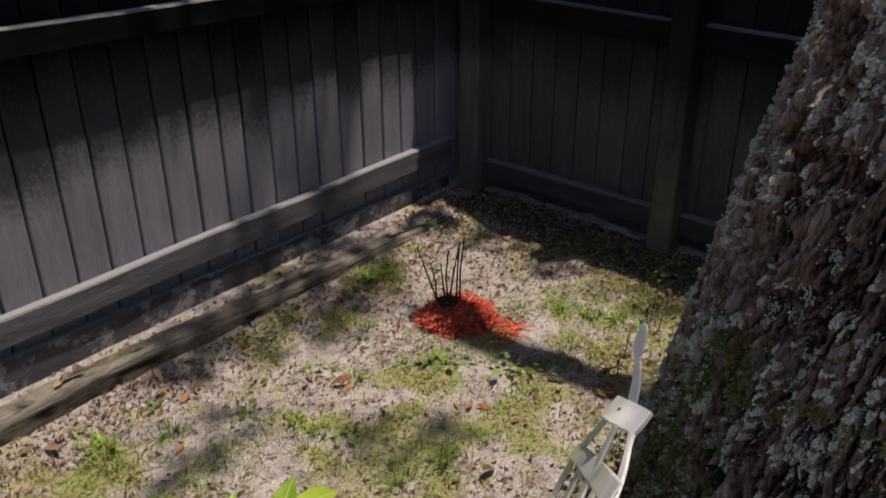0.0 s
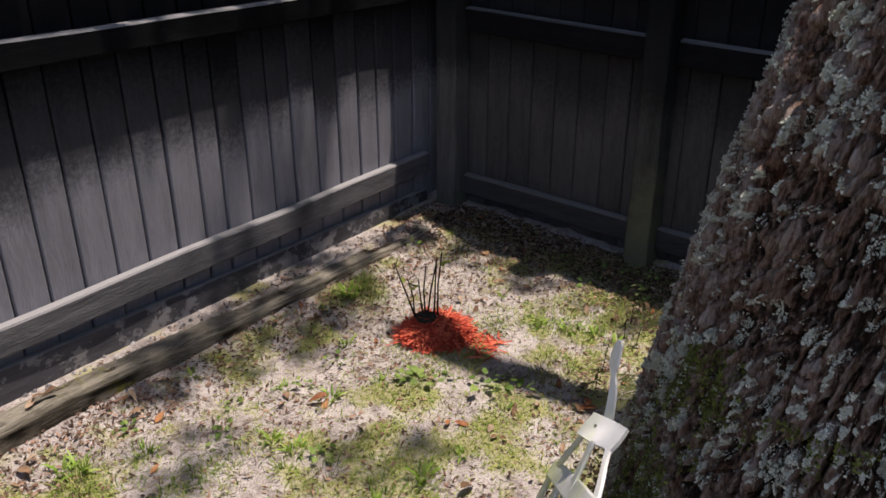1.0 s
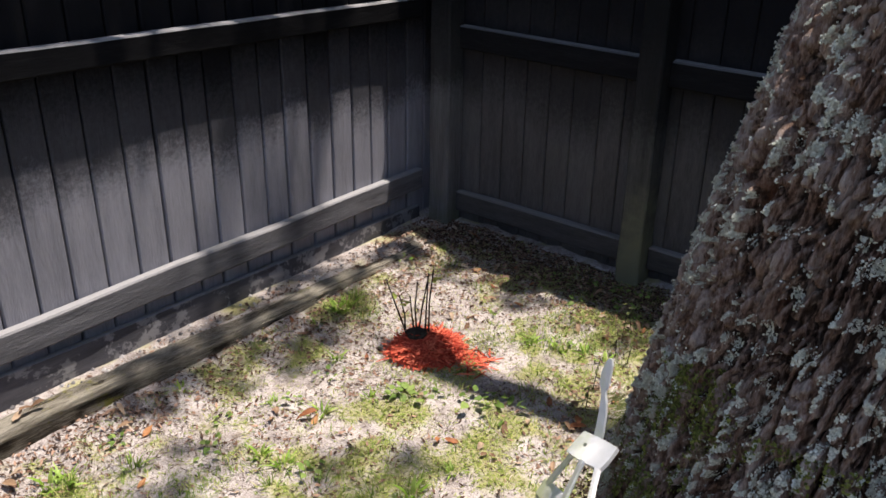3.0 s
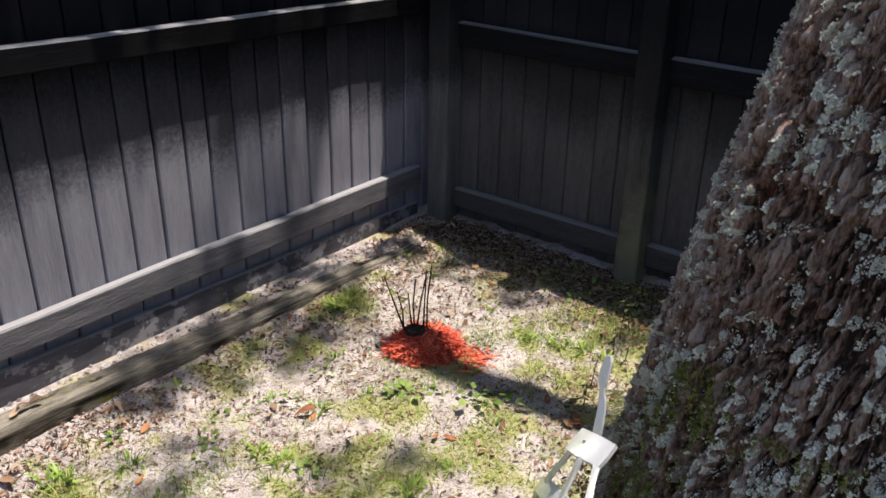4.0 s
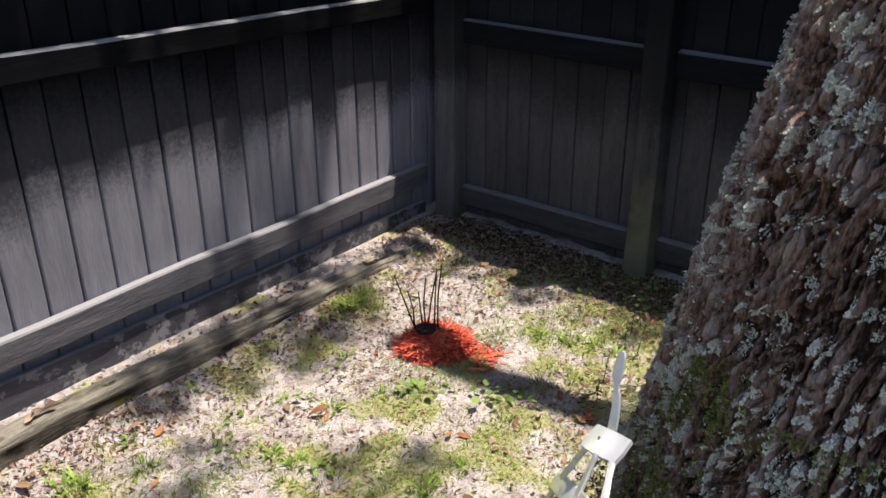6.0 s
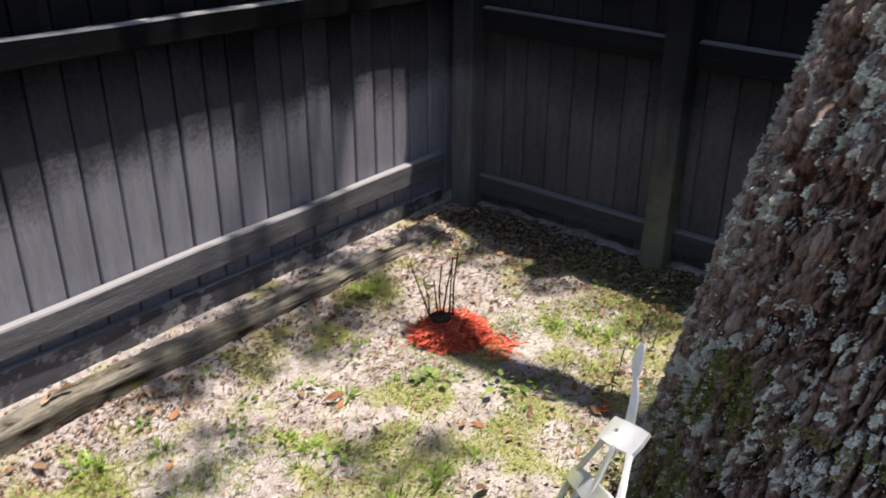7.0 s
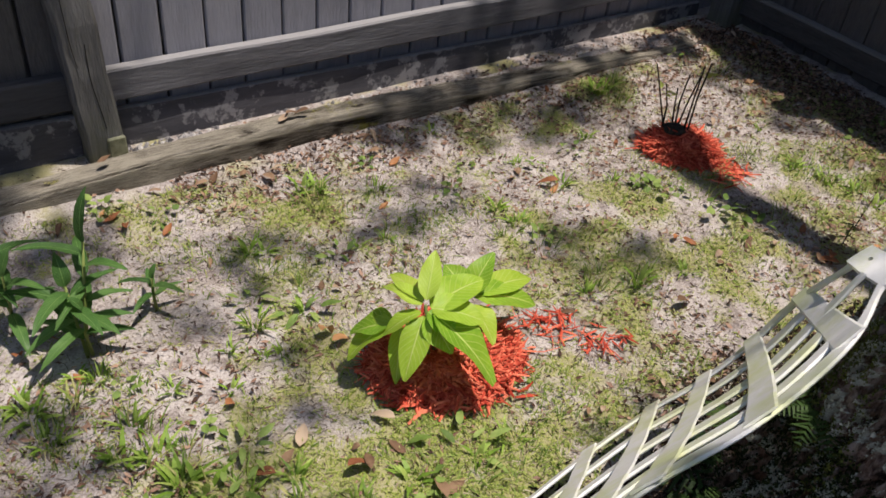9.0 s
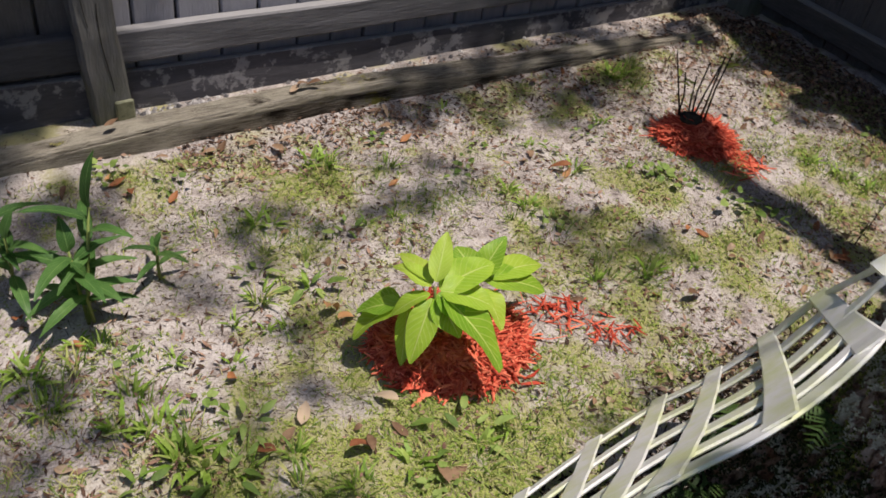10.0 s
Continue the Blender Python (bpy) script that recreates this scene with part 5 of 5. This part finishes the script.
for sx, sy, rx, ry, cnt in spots:
    for _ in range(cnt):
        x, y = sx + lr.uniform(-1, 1) * rx, sy + lr.uniform(-1, 1) * ry
        fallen(x, y, lr.choice((0, 2, 4, 6, 0, 2, 4, 6, 3)), lr.random() * 6.28, lr.uniform(0.3, 0.7))

# ---------------- small ground cover ----------------
def scatter(count, seed, weight, x0=-3.3, x1=-0.06, y0=-2.0, y1=-0.30):
    r = np.random.default_rng(seed)
    x, y = r.uniform(x0, x1, count * 8), r.uniform(y0, y1, count * 8)
    keep = r.random(count * 8) < weight(x, y)
    return x[keep][:count], y[keep][:count], r


def bits(name, count, seed, weight, maker, mat, label, **kw):
    x, y, r = scatter(count, seed, weight, **kw)
    z = ground_height(x, y)
    verts, faces = [], []
    for i in range(len(x)):
        maker(verts, faces, Vector((x[i], y[i], z[i])), r)
    return thing(name, label, name.replace("_", " "), kind="stuff", data=pydata(name, verts, faces), material=mat)


def make_sprout(verts, faces, o, r):
    n = int(r.integers(2, 5))
    a0 = r.random() * 6.283
    s = 0.0016 + 0.0030 * r.random()
    for j in range(n):
        a = a0 + j * 6.283 / n + r.uniform(-0.4, 0.4)
        d, sd = Vector((math.cos(a), math.sin(a), 0)), Vector((-math.sin(a), math.cos(a), 0))
        up = Vector((0, 0, s * r.uniform(0.1, 0.9)))
        k = len(verts)
        verts.extend([o + Vector((0, 0, 0.002)), o + d * s * 0.6 - sd * s * 0.4 + up, o + d * s * 1.4 + up * 1.2, o + d * s * 0.6 + sd * s * 0.4 + up])
        faces.extend([(k, k + 1, k + 2), (k, k + 2, k + 3)])


def make_blade(verts, faces, o, r):
    a = r.random() * 6.283
    d, sd = Vector((math.cos(a), math.sin(a), 0)), Vector((-math.sin(a), math.cos(a), 0))
    ln, w = r.uniform(0.008, 0.036), r.uniform(0.0006, 0.0015)
    lean = r.uniform(0.3, 1.6)
    k = len(verts)
    p1 = o + d * ln * 0.3 * lean + Vector((0, 0, ln * 0.42 / (0.6 + lean)))
    p2 = o + d * ln * 0.75 * lean + Vector((0, 0, ln * 0.5 / (0.6 + lean)))
    verts.extend([o - sd * w, o + sd * w, p1 + sd * w, p1 - sd * w, p2])
    faces.extend([(k, k + 1, k + 2, k + 3), (k + 3, k + 2, k + 4)])


def make_fleck(verts, faces, o, r):
    a = r.random() * 6.283
    d, sd = Vector((math.cos(a), math.sin(a), r.uniform(-0.25, 0.25))), Vector((-math.sin(a), math.cos(a), r.uniform(-0.25, 0.25)))
    ln = r.uniform(0.0008, 0.0028) * (4.2 if r.random() < 0.22 else 1)
    w = r.uniform(0.0006, 0.0018)
    up = Vector((0, 0, r.uniform(0.0008, 0.002)))
    k = len(verts)
    verts.extend([o - d * ln + up, o - sd * w + up, o + d * ln + up * 1.3, o + sd * w + up, o + up * 2.2])
    faces.extend([(k, k + 1, k + 4), (k + 1, k + 2, k + 4), (k + 2, k + 3, k + 4), (k + 3, k, k + 4)])


bits("tiny_sprouts", 44000, 71, lambda x, y: 0.05 + 0.9 * green_amount(x, y) ** 1.5, make_sprout, M_SPROUT, "tiny green sprouts and moss spread over the sand")
bits("sparse_grass", 27000, 73, lambda x, y: 0.05 + 0.5 * green_amount(x, y) + 0.9 * np.clip((fbm(np.stack([x * 7, y * 7, x * 0], 1), 93, 3) - 0.54) * 6, 0, 1), make_blade, M_GRASS, "sparse short yellow-green grass in the sand")
bits("leaf_litter", 31000, 75, lambda x, y: 0.35 + 0.5 * (vnoise(np.stack([x * 6, y * 6, x * 0], 1), 77) > 0.5) + 0.6 * np.exp(-((y + 0.36) / 0.12) ** 2) + 0.8 * np.exp(-((x + 0.15) / 0.2) ** 2), make_fleck, M_STRAW,
     "dry brown and straw coloured litter on the sand", y1=-0.02)


def make_fibre(verts, faces, o, r):
    """A thin bent shred of dead grass or twig lying on the sand."""
    a, bend = r.random() * 6.283, r.uniform(-0.9, 0.9)
    ln, w = r.uniform(0.006, 0.030), r.uniform(0.0004, 0.0011)
    k = len(verts)
    p = o + Vector((0, 0, 0.0015))
    for j in range(4):
        ang = a + bend * j / 3
        sd = Vector((-math.sin(ang), math.cos(ang), 0)) * w * (1, 1, 0.9, 0.4)[j]
        verts.extend([p - sd, p + sd + Vector((0, 0, w * 0.8))])
        p = p + Vector((math.cos(ang), math.sin(ang), r.uniform(-0.06, 0.22) if j < 2 else -0.1)) * ln / 3
    faces.extend([(k + 2 * j, k + 2 * j + 1, k + 2 * j + 3, k + 2 * j + 2) for j in range(3)])


bits("dead_grass", 13000, 77, lambda x, y: 0.25 + 0.75 * (fbm(np.stack([x * 6, y * 6, x * 0], 1), 97, 3) > 0.5), make_fibre, M_STRAW, "thin brown shreds of dead grass strewn over the sand")


def make_stone(verts, faces, o, r):
    s = r.uniform(0.003, 0.010)
    k = len(verts)
    for dx, dy, dz in ((1, 0, 0), (0, 1, 0), (-1, 0, 0), (0, -1, 0), (0, 0, 0.9), (0, 0, -0.6)):
        verts.append(o + Vector((dx, dy, dz)) * s * r.uniform(0.7, 1.3) + Vector((0, 0, s * 0.35)))
    for a, b in ((0, 1), (1, 2), (2, 3), (3, 0)):
        faces.extend([(k + a, k + b, k + 4), (k + b, k + a, k + 5)])


M_GRAVEL = material("grey_gravel", [(0.2, (0.10, 0.095, 0.10)), (0.5, (0.27, 0.26, 0.265)), (0.8, (0.50, 0.48, 0.47))], scale=40, bump=0.5, rough=0.9, vary=0.8, island=True)
bits("gravel", 420, 83, lambda x, y: 0.9 * np.exp(-(((x + 2.26) / 0.12) ** 2)) + 0.10, make_stone, M_GRAVEL, "grey gravel and rubble between the timber and the fence", x0=-2.38, x1=-0.5, y0=-0.18, y1=-0.03)

M_BROWN = material("red_brown_litter", [(0.2, (0.06, 0.035, 0.025)), (0.5, (0.18, 0.10, 0.07)), (0.8, (0.36, 0.23, 0.165))], scale=25, bump=0, rough=0.9, vary=0.9, island=True)


def make_scrap(verts, faces, o, r):
    a = r.random() * 6.283
    d, sd = Vector((math.cos(a), math.sin(a), r.uniform(-0.5, 0.5))), Vector((-math.sin(a), math.cos(a), r.uniform(-0.4, 0.4)))
    ln = r.uniform(0.002, 0.012)
    w = ln * r.uniform(0.12, 0.4)
    up = Vector((0, 0, r.uniform(0.003, 0.008)))
    k = len(verts)
    verts.extend([o - d * ln + up, o - sd * w + up * 0.7, o + d * ln + up, o + sd * w + up * 1.4])
    faces.extend([(k, k + 1, k + 2), (k, k + 2, k + 3)])


bits("brown_litter", 21000, 79, lambda x, y: 1.3 * np.exp(-((y + 0.33) / 0.09) ** 2) * (x > -2.3) + 1.4 * np.exp(-((x + 0.25) / 0.21) ** 2) + 0.5 * np.exp(-(((x + 0.95) / 0.25) ** 2 + ((y + 1.28) / 0.08) ** 2)) + 0.05 + 0.30 * (fbm(np.stack([x * 6, y * 6, x * 0], 1), 99, 4) > 0.53) + 0.5 * np.exp(-(((x + 2.74) / 0.2) ** 2 + ((y + 1.02) / 0.2) ** 2)) + 0.6 * np.exp(-(((x + 1.62) / 0.2) ** 2 + ((y + 1.42) / 0.1) ** 2)),
     make_scrap, M_BROWN, "red-brown leaf scraps gathered along the edges", y1=-0.06)


M_BROWN_DARK = material("dark_brown_litter", [(0.2, (0.025, 0.016, 0.011)), (0.5, (0.075, 0.046, 0.033)), (0.85, (0.17, 0.11, 0.08))], scale=25, bump=0, rough=0.95, vary=0.9, island=True, spec=0.1)
# near-black scraps that put the shade under the trellis into the ground's colour
M_MOULD_SHADE = material("shade_leaf_mould", [(0.2, (0.010, 0.007, 0.005)), (0.5, (0.028, 0.019, 0.013)), (0.85, (0.075, 0.048, 0.032))], scale=25, bump=0, rough=0.95, vary=0.9, island=True, spec=0.1)
bits("leaf_mould", 17000, 87, lambda x, y: np.maximum(np.exp(-(((x + 1.90) / 0.36) ** 4 + ((y + 1.74) / 0.20) ** 4)), np.exp(-(((x + 1.40) / 0.33) ** 4 + ((y + 1.63) / 0.19) ** 4))), make_scrap, M_MOULD_SHADE, "dark leaf mould spread in place of shade at the foot of the trunk", x0=-2.4, x1=-1.05, y0=-2.0, y1=-1.4)


bits("leaf_mould", 6000, 89, lambda x, y: np.exp(-((x + 0.17) / 0.13) ** 4), make_scrap, M_BROWN_DARK, "dark brown leaf mould along the foot of the shaded fence", x0=-0.36, x1=-0.05, y0=-1.5, y1=-0.18)


# ---------------- ferns at the trunk ----------------
M_FERN = material("olive_fern", [(0.3, (0.06, 0.075, 0.02)), (0.55, (0.14, 0.16, 0.05)), (0.8, (0.24, 0.24, 0.10))], scale=25, bump=0.1, rough=0.7, vary=0.5, translucent=0.2)
M_FERN_GREEN = material("shade_fern", [(0.3, (0.02, 0.05, 0.01)), (0.6, (0.05, 0.10, 0.02)), (0.8, (0.08, 0.14, 0.03))], scale=25, bump=0.1, rough=0.6, vary=0.5, translucent=0.25)


def fern(x, y, z, fronds, ln, mat, label, lean=(0, 0)):
    p = thing("fern", label, "fern", "ferns by the trunk", at=(x, y, z))
    for i in range(fronds):
        a = i * 6.283 / fronds + rng.uniform(-0.5, 0.5)
        verts, faces = [], []
        d = Vector((math.cos(a) + lean[0], math.sin(a) + lean[1], 0)).normalized()
        sd = Vector((-d.y, d.x, 0))
        L = ln * rng.uniform(0.7, 1.15)
        n = 11
        for j in range(n + 1):
            t = j / n
            c = d * L * t + Vector((0, 0, L * (0.75 * t - 0.75 * t * t)))
            w = L * 0.24 * math.sin(math.pi * min(1, 0.12 + t * 0.9)) + 0.001
            for sgn in (-1, 1):
                k = len(verts)
                q = c + sd * sgn * w + d * w * 0.35 + Vector((0, 0, -w * 0.25 + rng.uniform(-.3, .3) * w))
                e = d * L * 0.032
                verts += [c - e, q - e * 0.3, q + e * 0.5, c + e]
                faces.append((k, k + 1, k + 2, k + 3))
        part("frond", pydata("frond", verts, faces), mat, p)
    return p


for x, y, z in ((-1.48, -1.672, 0.47), (-1.53, -1.70, 0.49), (-1.50, -1.685, 0.52)):
    fern(x, y, z, 6, 0.055, M_FERN, "small half-dry olive fern growing on the bark", lean=(0.2, 0.5))
fern(-1.70, -1.63, 0.03, 7, 0.12, M_FERN_GREEN, "green fern in the shade at the foot of the trunk", lean=(-0.3, 0.4))
fern(-1.74, -1.745, 0.29, 5, 0.10, M_FERN_GREEN, "green fern in the shade at the foot of the trunk", lean=(-0.5, 0.3))
fern(-1.78, -1.68, 0.0, 6, 0.20, M_FERN_GREEN, "green fern in the shade at the foot of the trunk", lean=(-0.4, 0.1))
fern(-1.90, -1.82, 0.0, 5, 0.18, M_FERN_GREEN, "green fern in the shade at the foot of the trunk", lean=(-0.4, 0.1))
fern(-1.86, -1.70, 0.02, 6, 0.10, M_FERN_GREEN, "green fern in the shade at the foot of the trunk", lean=(-0.5, 0.2))


def sprig(x, y, height):
    """A thin dry weed stalk with a few drooping leaves."""
    w = thing("dry_weed", "thin dry olive weed stalk beside the trunk", "weed", "dry weeds", at=(x, y, gh(x, y)))
    lean = Vector((rng.uniform(-0.3, 0.3), rng.uniform(-0.3, 0.3), 1)) * height
    stem_part(w, [Vector((0, 0, -0.01)), lean * 0.5, lean], 0.0016, 0.0009, M_TWIG)
    for i in range(7):
        b = lean * (0.3 + 0.1 * i)
        a = i * 2.4
        leaf_part(w, b, b + Vector((math.cos(a), math.sin(a), -0.3)) * rng.uniform(0.014, 0.03), 0.008, M_FERN, seed=i)
    return w


for x, y, h in ((-0.483, -1.186, 0.12), (-0.427, -1.198, 0.14), (-0.573, -1.213, 0.1), (-0.799, -1.257, 0.1), (-0.596, -1.263, 0.13), (-0.885, -1.286, 0.09)):
    sprig(x, y, h)

# ---------------- unseen far side, added to hold off low sky light ---
thing("fence_back", "plain grey board fence added out of view to close the yard", "fence", kind="structure", data=box(-6.3, 0.2, -5.3, -5.25, 0, 1.83, 0.004), material=M_BOARD)
thing("fence_side", "plain grey board fence added out of view to close the yard", "fence", kind="structure", data=box(-6.25, -6.2, -5.24, -0.02, 0, 1.83, 0.004), material=M_BOARD)
